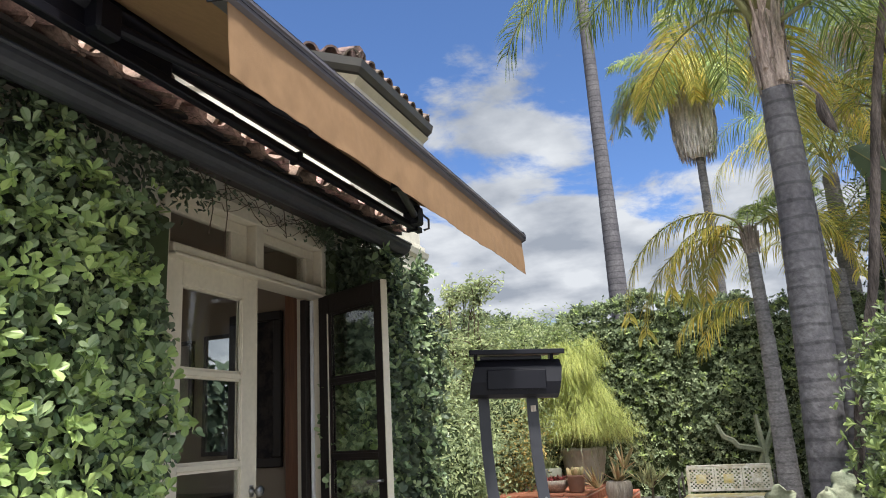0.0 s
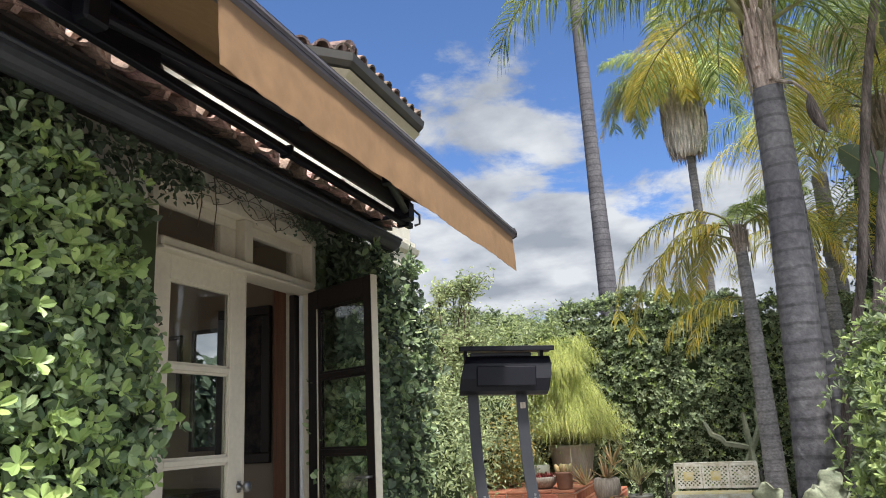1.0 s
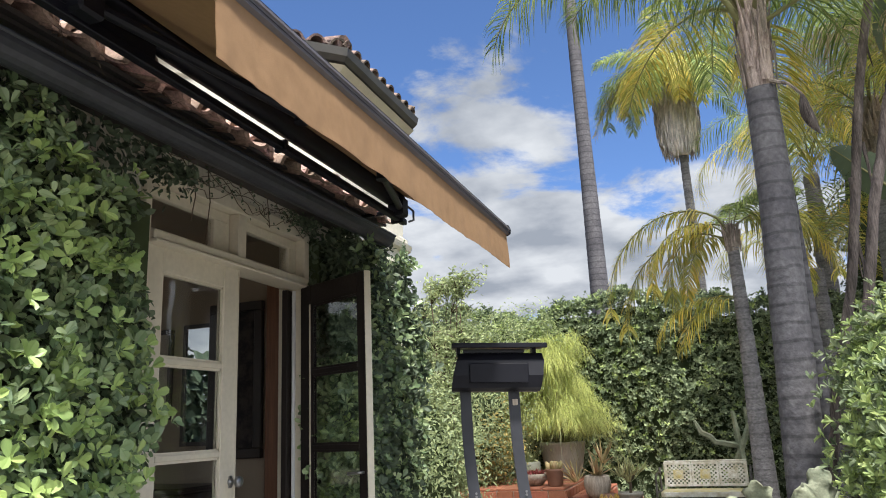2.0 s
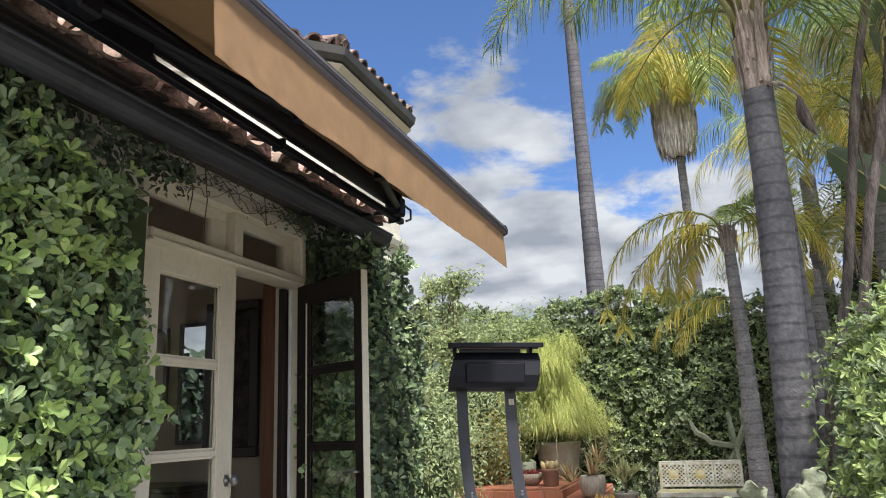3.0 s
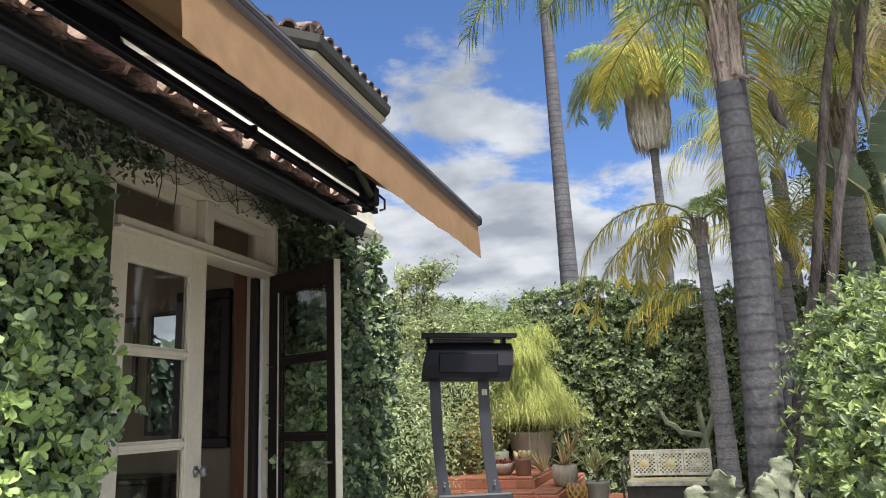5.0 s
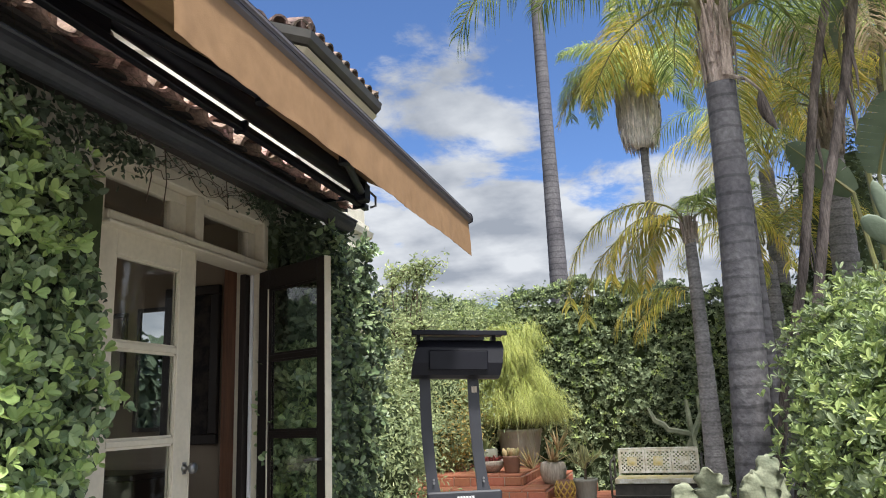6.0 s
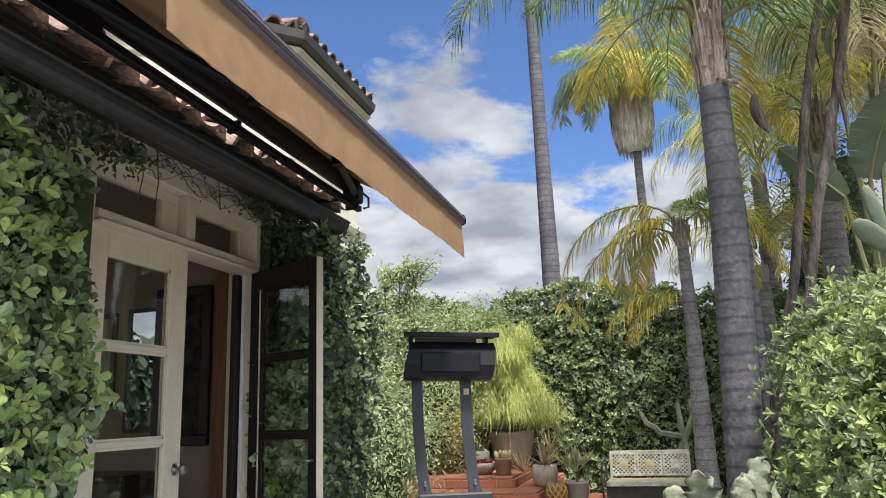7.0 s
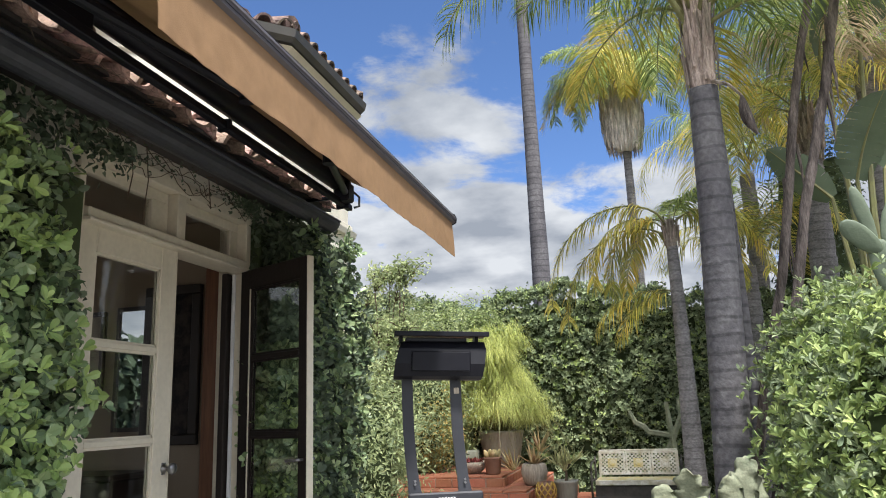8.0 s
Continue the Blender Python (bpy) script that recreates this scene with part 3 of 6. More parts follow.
tower = thing("tower", TC.x, TC.y, 0, "cream stucco octagonal tower with a clay tile roof and moulded cornice", "tower")
part("wall", octo([(TA, 0), (TA, 5.78)], True), M["stucco"], tower)
part("band", octo([(TA + 0.005, 3.62), (TA + 0.05, 3.66), (TA + 0.05, 3.86), (TA + 0.10, 3.90), (TA + 0.12, 3.98), (TA + 0.06, 4.02), (TA + 0.06, 4.08), (TA + 0.005, 4.12)]), M["stucco"], tower)
part("cornice", octo([(TA + 0.005, 5.40), (TA + 0.03, 5.44), (TA + 0.03, 5.52), (TA + 0.08, 5.60), (TA + 0.12, 5.64), (TA + 0.12, 5.72), (TA + 0.20, 5.80), (TA - 0.3, 5.83)]), M["cream"], tower, "cream moulded cornice")
part("tower_gutter", octo([(TA + 0.10, 5.835), (TA + 0.20, 5.84), (TA + 0.25, 5.90), (TA + 0.27, 6.0), (TA + 0.24, 6.0), (TA + 0.16, 5.9), (TA + 0.10, 5.9)]), M["towergut"], tower, "dark bronze box gutter")
SL = radians(21)
trf = part("tower_roof", octo([(TA + 0.16, 5.96), (TA + 0.16, 6.0), (0.05, 6.0 + (TA + 0.11) * math.tan(SL)), (0.03, 5.97)]), M["eave"], tower)
g = Geo()
for k in range(8):
    t = radians(22.5 + 45 * k)
    r0 = (TA + 0.2) / math.cos(radians(22.5))
    g.tube([(r0 * q * math.cos(t), r0 * q * math.sin(t), 6.1 + (1 - q) * (TA + 0.2) * math.tan(SL)) for q in (1, 0.75, 0.5, 0.25, 0.02)], [0.10, 0.095, 0.09, 0.09, 0.09], 8)
part("hip_cap", g, M["towertile"], trf)
# the small window with its bulging iron basket
win = part("window", Geo().box(TA - 0.02, TA + 0.015, -0.28, 0.12, 4.66, 5.26, 0.01), M["brown"], tower, "small dark window opening")
arch = Geo()
arch.add([(TA + 0.02, -0.22, 4.7), (TA + 0.02, 0.06, 4.7)] + [(TA + 0.02, -0.08 + 0.14 * math.cos(math.pi * i / 10), 5.02 + 0.18 * math.sin(math.pi * i / 10)) for i in range(11)], [tuple(range(13))])
part("pane", arch, M["art"], win)
for k in range(5):
    y = -0.36 + k * 0.14
    pts = [(TA + 0.01, y, 5.30), (TA + 0.10, y, 5.33), (TA + 0.19, y, 5.24), (TA + 0.20, y, 5.05), (TA + 0.18, y, 4.86), (TA + 0.1, y, 4.74), (TA + 0.01, y, 4.72)]
    part("grille_bar", Geo().tube(pts, 0.011, 5), M["black"], win)
for z, x in ((5.25, 0.185), (5.0, 0.20), (4.8, 0.15)):
    part("grille_rail", Geo().tube([(TA, -0.38, z), (TA + x, -0.36, z), (TA + x, 0.2, z), (TA, 0.22, z)], 0.011, 5), M["black"], win)

# ---- french doors, transom and frame ----
frame_set = thing("door_frame", WX, 3.39, 0.24, "cream painted wooden door frame with a two-pane transom", "door frame", kind="structure")
fo = Matrix.Translation((-WX, -3.39, -0.24))


def fpart(name, g, mat, label="", parent=None):
    return part(name, g, mat, parent or frame_set, label, at=None if parent else fo)


fpart("jamb", Geo().box(WX - 0.17, WX + 0.03, 4.10, 4.157, 0.24, 2.75, 0.006), M["cream"])
fpart("jamb", Geo().box(WX - 0.17, WX + 0.03, 2.624, 2.67, 0.24, 2.75, 0.006), M["cream"])
fpart("jamb_lining", Geo().box(WX - 0.10, WX - 0.06, 4.03, 4.098, 0.25, 2.33, 0.004), M["brown"], "dark brown jamb lining")
fpart("weather_strip", Geo().box(WX - 0.055, WX - 0.035, 4.075, 4.098, 0.25, 2.33, 0.004), M["white"])
fpart("transom_rail", Geo().box(WX - 0.15, WX + 0.055, 2.67, 4.10, 2.352, 2.405, 0.008), M["cream"])
fpart("drip_edge", Geo().box(WX - 0.06, WX + 0.075, 2.66, 4.13, 2.335, 2.352, 0.004), M["cream"])
fpart("head", Geo().box(WX - 0.17, WX + 0.03, 2.67, 4.10, 2.665, 2.75, 0.006), M["cream"])
fpart("mullion", Geo().box(WX - 0.15, WX + 0.03, 3.37, 3.445, 2.405, 2.665, 0.006), M["cream"])
for y0, y1 in ((2.672, 3.368), (3.447, 4.098)):
    sash, wd = Geo(), (0.14 if y0 < 3 else 0.09)
    x0, x1 = WX - 0.08, WX - 0.035
    sash.box(x0, x1, y0, y1, 2.407, 2.437, 0.004).box(x0, x1, y0, y1, 2.602, 2.663, 0.004).box(x0, x1, y0, y0 + 0.07, 2.437, 2.602, 0.004).box(x0, x1, y1 - wd, y1, 2.437, 2.602, 0.004)
    sh = fpart("transom_sash", sash, M["cream"])
    fpart("pane", Geo().box(WX - 0.062, WX - 0.056, y0 + 0.07, y1 - wd, 2.437, 2.602), GLASS, "", sh).visible_shadow = False
fpart("threshold", Geo().box(WX - 0.2, WX + 0.05, 2.67, 4.10, 0.205, 0.25, 0.006), M["redwood"])


def door_leaf(name, x, y, turn, w, lab, face, inner_face, lock=0.115):
    """A four-light french door leaf: local y runs from the hinge, z up, +x outdoors."""
    d = thing(name, x, y, 0.26, lab, "door", kind="structure", turn=turn)
    top, st, th = 2.08, 0.115, 0.044
    rails = [(0, 0.20), (0.20 + 0.425, 0.23 + 0.425), (0.635 + 0.42, 0.665 + 0.42), (1.10 + 0.41, 1.13 + 0.41), (top - 0.125, top)]
    h = th / 2
    for xa, xb, mt in ((-h, 0, inner_face), (0.0005, h, face)):
        body = Geo()
        body.box(xa, xb, 0, st, 0, top, 0.004).box(xa, xb, w - lock, w, 0, top, 0.004)
        part("stile", body, mt, d)
        for i, (z0, z1) in enumerate(rails):
            part("rail" if i in (0, 4) else "glazing_bar", Geo().box(xa, xb, st + 0.001, w - lock - 0.001, z0, z1, 0.004), mt, d)
    part("edge_strip", Geo().box(-h - 0.001, h + 0.001, w + 0.0005, w + 0.008, 0, top, 0.002), M["cream"], d)
    for (a, b), (c, e) in zip(rails, rails[1:]):
        part("pane", Geo().box(-0.003, 0.003, st, w - lock, b, c), GLASS, d).visible_shadow = False
        bead = Geo()
        for s in (-1, 1):
            X0, X1 = (s * 0.0045, s * 0.013)
            bead.box(X0, X1, st, st + 0.012, b, c).box(X0, X1, w - lock - 0.012, w - lock, b, c).box(X0, X1, st, w - lock, b, b + 0.012).box(X0, X1, st, w - lock, c - 0.012, c)
        part("glazing_bead", bead, face, d)
    return d


leaf = door_leaf("door_1", WX - 0.01, 2.672, 0, 0.728, "closed cream french door leaf with four glass panes", M["cream"], M["cream"], 0.128)
kn = Geo().lathe([(0.0, 0), (0.022, 0), (0.024, 0.006), (0.010, 0.012), (0.009, 0.03), (0.016, 0.036), (0.027, 0.044), (0.030, 0.055), (0.026, 0.066), (0.012, 0.071), (0, 0.072)], 18)
part("door_knob", kn, M["steel"], leaf, "dull metal door knob", True, pose(0.022, 0.690, 0.925, 0, 90, 0))
part("lock_plate", Geo().box(0.0225, 0.026, 0.674, 0.706, 0.895, 0.955, 0.003), M["steel"], leaf)
HX, HY = -2.325, 4.09
turn = math.degrees(math.atan2(-(-1.72 - HX), 3.80 - HY))
leaf2 = door_leaf("door_2", HX, HY, turn, 0.66, "open french door leaf, dark brown inside, cream edge", M["brown"], M["cream"], 0.070)
for s in (-1, 1):
    part("door_handle", Geo().tube([(s * 0.022, 0.63, 0.93), (s * 0.06, 0.63, 0.93), (s * 0.065, 0.62, 0.93), (s * 0.066, 0.54, 0.925), (s * 0.055, 0.53, 0.92)], 0.008, 8), M["steel"], leaf2, "dull metal lever handle", True)
part("glazing_strip", Geo().box(0.0225, 0.027, 0.101, 0.115, 0.20, 1.955, 0.002), M["cream"], leaf2, "cream painted strip along the glass")
for z in (0.3, 1.75):
    part("hinge", Geo().tube([(0.0, -0.012, z), (0, -0.012, z + 0.1)], 0.009, 8), M["steel"], leaf2)

# ---- the room behind the doors ----
g = Geo().box(-2.815, -2.69, 4.40, 4.49, 0.24, 2.5, 0.01).box(-2.85, -2.68, 4.495, 4.57, 0.24, 2.5, 0.01)
solid("trim", Geo().box(-2.684, -2.632, 4.405, 4.57, 0.24, 2.5, 0.006), M["cream"], "narrow cream painted casing strip beside the timber post", "trim")
solid("timber_post", g, M["redwood"], "red-brown timber door casing inside the room", "door casing", "structure")


def picture(x0, x1, z0, z1, wide, inside, lab):
    p = thing("framed_picture", (x0 + x1) / 2, 4.575, z0, lab, "picture", "pictures on the room wall")
    a, b = x0 - (x0 + x1) / 2, x1 - (x0 + x1) / 2
    h = z1 - z0
    part("frame", Geo().box(a, b, -0.04, 0, 0, wide, 0.006).box(a, b, -0.04, 0, h - wide, h, 0.006).box(a, a + wide, -0.04, 0, wide, h - wide, 0.006).box(b - wide, b, -0.04, 0, wide, h - wide, 0.006), M["darkwood"], p)
    part("canvas", Geo().box(a + wide, b - wide, -0.02, -0.004, wide, h - wide), inside, p)


picture(-3.40, -2.935, 1.26, 2.39, 0.07, M["art"], "dark woven picture in a black frame on the wall")
picture(-3.97, -3.74, 1.56, 2.24, 0.035, M["paper"], "small print in a dark frame on the wall")
MIRROR = bpy.data.materials.new("mirror_glass")
MIRROR.use_nodes = True
mb = MIRROR.node_tree.nodes["Principled BSDF"]
mb.inputs["Base Color"].default_value, mb.inputs["Metallic"].default_value, mb.inputs["Roughness"].default_value = (0.82, 0.84, 0.84, 1), 1.0, 0.015
mi = thing("wall_mirror", -3.44, 4.575, 1.36, "tall wall mirror in a thin dark frame, reflecting the far window", "mirror")
part("frame", Geo().box(-0.20, 0.20, -0.03, 0, 0, 0.03).box(-0.20, 0.20, -0.03, 0, 0.87, 0.90).box(-0.20, -0.175, -0.03, 0, 0.03, 0.87).box(0.175, 0.20, -0.03, 0, 0.03, 0.87), M["darkwood"], mi)
part("mirror_glass", Geo().box(-0.175, 0.175, -0.018, -0.006, 0.03, 0.87), MIRROR, mi, "silvered mirror glass")
sb = thing("sideboard", -3.75, 4.30, 0.24, "dark wooden sideboard against the room wall", "sideboard")
part("body", Geo().box(-0.5, 0.5, -0.22, 0.24, 0.08, 0.82, 0.01), M["darkwood"], sb)
part("top", Geo().box(-0.53, 0.53, -0.25, 0.25, 0.822, 0.86, 0.01), M["darkwood"], sb)
for q in (-0.42, 0.42):
    part("leg", Geo().box(q - 0.03, q + 0.03, -0.2, 0.2, 0, 0.079), M["darkwood"], sb)


# ---- the awning ----
aw = thing("awning", -1.75, 4.45, 2.8, "tan canvas retractable awning, partly extended over the doors", "awning")
ao = Matrix.Translation((1.75, -4.45, -2.8))


def apart(name, g, mat, label="", smooth=False, parent=None):
    return part(name, g, mat, parent or aw, label, smooth, None if parent else ao)


Y0, Y1 = 1.41, 4.43
apart("torsion_bar", Geo().box(-1.77, -1.73, -0.2, 4.47, 2.785, 2.825, 0.004), M["black"], "square black steel bar")
apart("roller_tube", Geo().tube([(-1.76, -0.15, 2.94), (-1.76, 4.38, 2.94)], 0.06, 16), M["black"], "", True)
# added box that blocks the sky between torsion bar and roller
apart("end_cover", Geo().box(-1.80, -1.735, -0.2, 2.0, 2.815, 2.96, 0.01), M["black"], "black box closing the gap below the roller tube")
apart("hood", Geo().sweep_y([(-1.85, 2.99), (-1.84, 3.01), (-1.79, 3.025), (-1.70, 3.01), (-1.70, 3.0), (-1.79, 3.013), (-1.83, 3.0), (-1.84, 2.985)], -0.2, 4.4), M["bar"])
rows_f, cols_f = 9, 40
vs, fs = [], []
for i in range(rows_f):
    q = i / (rows_f - 1)
    for j in range(cols_f):
        y = Y0 + (Y1 - Y0) * j / (cols_f - 1)
        vs.append((-1.74 + q * 0.69, y, 2.985 - q * 0.315 - 0.018 * math.sin(math.pi * q)))
for i in range(rows_f - 1):
    for j in range(cols_f - 1):
        a = i * cols_f + j
        fs.append((a, a + 1, a + cols_f + 1, a + cols_f))
n0 = len(vs)
vs += [(x, y, z + 0.003) for x, y, z in vs]
fs += [tuple(k + n0 for k in f[::-1]) for f in fs]
apart("canopy", Geo().add(vs, fs), M["canvas"], "", True)
apart("front_bar", Geo().sweep_y([(-1.07, 2.62), (-1.025, 2.612), (-1.005, 2.62), (-1.0, 2.65), (-1.01, 2.672), (-1.04, 2.684), (-1.075, 2.675)], Y0 - 0.02, Y1 + 0.02), M["bar"])
for zz, xx in ((2.630, -1.001), (2.662, -1.003)):
    apart("bar_bead", Geo().tube([(xx, Y0 - 0.02, zz), (xx, Y1 + 0.02, zz)], 0.0012, 5), M["black"])
apart("bar_bead", Geo().tube([(-1.0, Y0 - 0.02, 2.645), (-1.0, Y1 + 0.02, 2.645)], 0.005, 5), M["bar"])
for y in (Y0 - 0.024, Y1 + 0.02):
    apart("bar_end_cap", Geo().sweep_y([(-1.074, 2.614), (-1.025, 2.606), (-0.998, 2.618), (-0.994, 2.65), (-1.006, 2.677), (-1.04, 2.69), (-1.079, 2.681)], y, y + 0.006), M["black"])
vs, fs = [], []
nj, ni = 260, 9
for i in range(ni):
    q = i / (ni - 1)
    for j in range(nj):
        u = j / (nj - 1)
        y = Y0 + (Y1 - Y0) * u
        rip = 0.002 * math.sin(u * 61 + 1.2 * math.sin(u * 17)) + 0.002 * math.sin(u * 23 + 2) + 0.0012 * math.sin(u * 137 + 3 * math.sin(u * 11))
        drop = 0.228 + 0.003 * math.sin(u * 13) + 0.0015 * math.sin(u * 47)
        crease = 0.004 * wave((y * 2.0, q * 0.8 + y * 1.2, 0), 2.6, 4) + 0.0028 * wave((y * 7, q * 2.5 - y * 4, 0), 2.0, 8)
        vs.append((-1.022 + rip * q * (0.6 + 0.4 * q) + crease * min(1, q * 4) + 0.012 * q, y, 2.618 - drop * q))
for i in range(ni - 1):
    for j in range(nj - 1):
        a = i * nj + j
        fs.append((a, a + 1, a + nj + 1, a + nj))
n0 = len(vs)
vs += [(x - 0.002, y, z) for x, y, z in vs]
fs += [tuple(k + n0 for k in f[::-1]) for f in fs]
val = apart("valance", Geo().add(vs, fs), M["canvas"], "hanging tan canvas valance with soft ripples", True)
for ys, sg in ((4.30, -1), (1.62, 1)):
    el = (-1.42, ys + sg * 0.92, 2.76)
    arm = apart("folding_arm", Geo().tube([(-1.71, ys, 2.86), el], 0.024, 10), M["black"], "black folding awning arm")
    part("forearm", Geo().tube([el, (-1.08, ys + sg * 0.02, 2.635)], 0.02, 10), M["black"], arm)
    part("elbow", Geo().tube([(el[0], el[1], el[2] - 0.035), (el[0], el[1], el[2] + 0.035)], 0.034, 12), M["black"], arm)
    part("shoulder", Geo().box(-1.78, -1.67, ys - 0.05, ys + 0.06, 2.80, 2.93, 0.012), M["black"], arm)
apart("bar_clamp", Geo().box(-1.785, -1.715, 2.885, 2.915, 2.775, 2.836, 0.006), M["black"])
for y in (4.36, 0.1):
    br = Geo().box(-1.80, -1.71, y - 0.015, y + 0.015, 2.775, 3.05, 0.006).box(-2.22, -1.775, y - 0.012, y + 0.012, 2.845, 2.87, 0.004)
    apart("mount_bracket", br, M["black"], "black steel wall bracket")
apart("crank_eye", Geo().tube([(-1.70, 4.405, 2.90), (-1.66, 4.42, 2.86), (-1.665, 4.43, 2.80), (-1.70, 4.42, 2.79)], 0.009, 6), M["steel"])

# ---- patio heater ----
ht = thing("patio_heater", -1.235, 4.8, 0, "black standing patio heater with curved twin legs and a wide head", "patio heater", turn=20)
part("base_plate", Geo().box(-0.28, 0.28, -0.28, 0.28, 0, 0.03, 0.01), M["leg"], ht)
tilt = pose(0, 0, 1.78) @ pose(0, 0, 0, 0, 2.2, 0) @ pose(0, 0, -1.78)
for side in (-1, 1):
    vs, fs = [], []
    zs = [0.02, 0.3, 0.6, 0.8, 0.9, 0.97, 1.05, 1.15, 1.3, 1.45, 1.65]
    for z in zs:
        q = max(0.0, (1.45 - z) / 0.6)
        cx = (-0.230 if side < 0 else 0.094) + 0.042 * min(q, 1.3) ** 2
        hw = 0.0365 + 0.035 * max(0.0, min(1.0, (1.0 - z) / 0.2)) ** 2
        yy = -0.02 - 0.05 * min(q, 1.3) ** 2
        for dx, dy in ((-hw, -0.018), (hw, -0.018), (hw, 0.018), (-hw, 0.018)):
            vs.append((cx + dx, yy + dy, z))
    for i in range(len(zs) - 1):
        for k in range(4):
            fs.append((i * 4 + k, i * 4 + (k + 1) % 4, i * 4 + 4 + (k + 1) % 4, i * 4 + 4 + k))
    fs += [(3, 2, 1, 0), tuple(len(vs) - 4 + k for k in range(4))]
    part("leg", Geo().add(vs, fs), M["leg"], ht, "curved graphite metal leg")
part("front_panel", Geo().box(-0.245, 0.235, -0.145, -0.110, 0.12, 0.92, 0.010), M["leg"], ht)
bars = Geo()
for i in range(6):
    bars.box(-0.052 + i * 0.019, -0.052 + i * 0.019 + 0.013, -0.150, -0.146, 0.872, 0.890)
part("badge", bars, M["white"], ht, "small white badge strokes")
for bx in (-0.195, 0.128):
    for z in (0.97, 0.99):
        part("bolt", Geo().lathe([(0, 0), (0.008, 0), (0.008, 0.004), (0, 0.005)], 8), M["steel"], ht, "", False, pose(bx, -0.085, z, 90, 0, 0))
head = Geo()
prof = [(-0.09, 0.0), (-0.135, 0.02), (-0.15, 0.10), (-0.13, 0.20), (-0.09, 0.25), (0.06, 0.25), (0.10, 0.2), (0.11, 0.06), (0.06, 0.0)]
vs = [(-0.315 + 0.05 * (z / 0.25) ** 2, y, 1.63 + z) for y, z in prof] + [(0.268 + 0.03 * min(1, z / 0.15) - 0.01 * (z > 0.22), y, 1.63 + z) for y, z in prof]
k = len(prof)
head.add(vs, [(i, (i + 1) % k, k + (i + 1) % k, k + i) for i in range(k)] + [tuple(range(k))[::-1], tuple(range(k, 2 * k))])
hd = part("heater_head", head, M["black"], ht, "black wedge-shaped heater head", at=tilt)
part("face_grille", Geo().box(-0.2, 0.19, -0.158, -0.15, 1.68, 1.81, 0.006), M["black"], hd)
part("vent_strip", Geo().box(-0.24, 0.17, -0.10, 0.06, 1.881, 1.905, 0.004), M["leg"], hd)
part("heat_shield", Geo().box(-0.315, 0.315, -0.17, 0.13, 1.925, 1.940, 0.005).box(-0.315, 0.315, -0.175, -0.16, 1.908, 1.941, 0.004), M["black"], hd)
for x in (-0.27, 0.24):
    part("shield_post", Geo().box(x - 0.012, x + 0.012, -0.08, 0.04, 1.87, 1.926), M["black"], hd)
part("control_label", Geo().box(0.08, 0.115, -0.041, -0.0385, 1.535, 1.575), M["grey"], ht)


# ---- climbing ivy ----
def ivy_sheet(name, y0, y1, z0, z1, n, size, seed, bulge, mats, lab, xf, edge=None):
    rng = np.random.default_rng(seed)
    root = thing(name, xf, (y0 + y1) / 2, 0, lab, "ivy", "ivy on the house wall", "stuff")
    back = Matrix.Translation((-xf, -(y0 + y1) / 2, 0))
    for share, inset, mt, sz in mats:
        m = int(n * share)
        y, z = rng.uniform(y0, y1, m), rng.uniform(z0, z1, m)
        pts, nrm = [], []
        for a, b in zip(y, z):
            w = wave((0, a, b), 2.2, seed) * 0.6 + wave((0, a, b), 5.5, seed + 3) * 0.5
            x = xf + bulge * w - inset + rng.normal(0, 0.04)
            if edge and not edge(a, b, rng, x):
                continue
            pts.append((x, a, b))
            nrm.append((1.0, -0.25 + 0.5 * rng.normal(), 0.55))
        if inset > 0.05:
            part("foliage", leaf_cloud(pts, nrm, size * sz, rng, 0.60, 0.7, 0.16, 0.6, True), mt, root, "", "leaf", back)
        else:
            part("foliage", whorls(pts[::5], nrm[::5], 5, size * sz, rng, 0.54, 0.4, 0.55), mt, root, "", "leaf", back)
    return root, back, rng


def left_edge(a, b, rng, x=-2.1):
    lim = 2.42 + max(0.0, -2.08 - x) * 1.1 + 0.07 * math.sin(b * 5.1) + 0.05 * math.sin(b * 13 + 1) - (0.10 if b > 2.3 else 0)
    top = 2.52 + 0.12 * math.sin(a * 4.3) + 0.06 * math.sin(a * 11)
    # bright front leaves stop lower, so shade-coloured ones show under the eave
    if x > -2.17:
        top -= 0.08 + 0.10 * max(0.0, a - 1.5)
        lim -= 0.10 if b > 1.9 else 0.0
    return a < lim + rng.normal(0, 0.025) and b < top + abs(rng.normal(0, 0.07))


# the innermost layer uses the darkened leaf, recess shade coloured in
iv, ivb, rg = ivy_sheet("ivy", -2.6, 2.86, 0.0, 2.75, 74000, 0.055, 4, 0.11, ((0.24, 0.12, M["shadeleaf"], 1.0), (0.30, 0.06, M["ivy"], 1.0), (0.30, 0.0, M["ivy"], 1.05), (0.18, -0.035, M["ivynew"], 1.05)),
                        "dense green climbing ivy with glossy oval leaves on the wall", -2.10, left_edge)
# solid dark box behind the leaves, added as their inner shade
part("inner_growth", Geo().box(-2.349, -2.26, -2.8, 2.60, 0, 2.50, 0.01), M["coreshade"], iv, "", False, ivb)
# small-leaved growth under the eave and down the jamb, eave shade in its colour
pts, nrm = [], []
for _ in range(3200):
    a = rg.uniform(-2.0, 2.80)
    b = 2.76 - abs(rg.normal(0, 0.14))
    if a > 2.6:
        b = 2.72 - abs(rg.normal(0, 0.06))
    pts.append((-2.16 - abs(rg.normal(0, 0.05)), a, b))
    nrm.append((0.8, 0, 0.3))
part("foliage", leaf_cloud(pts, nrm, 0.045, rg, 0.6, 0.6), M["shadeleaf"], iv, "", "leaf", ivb)


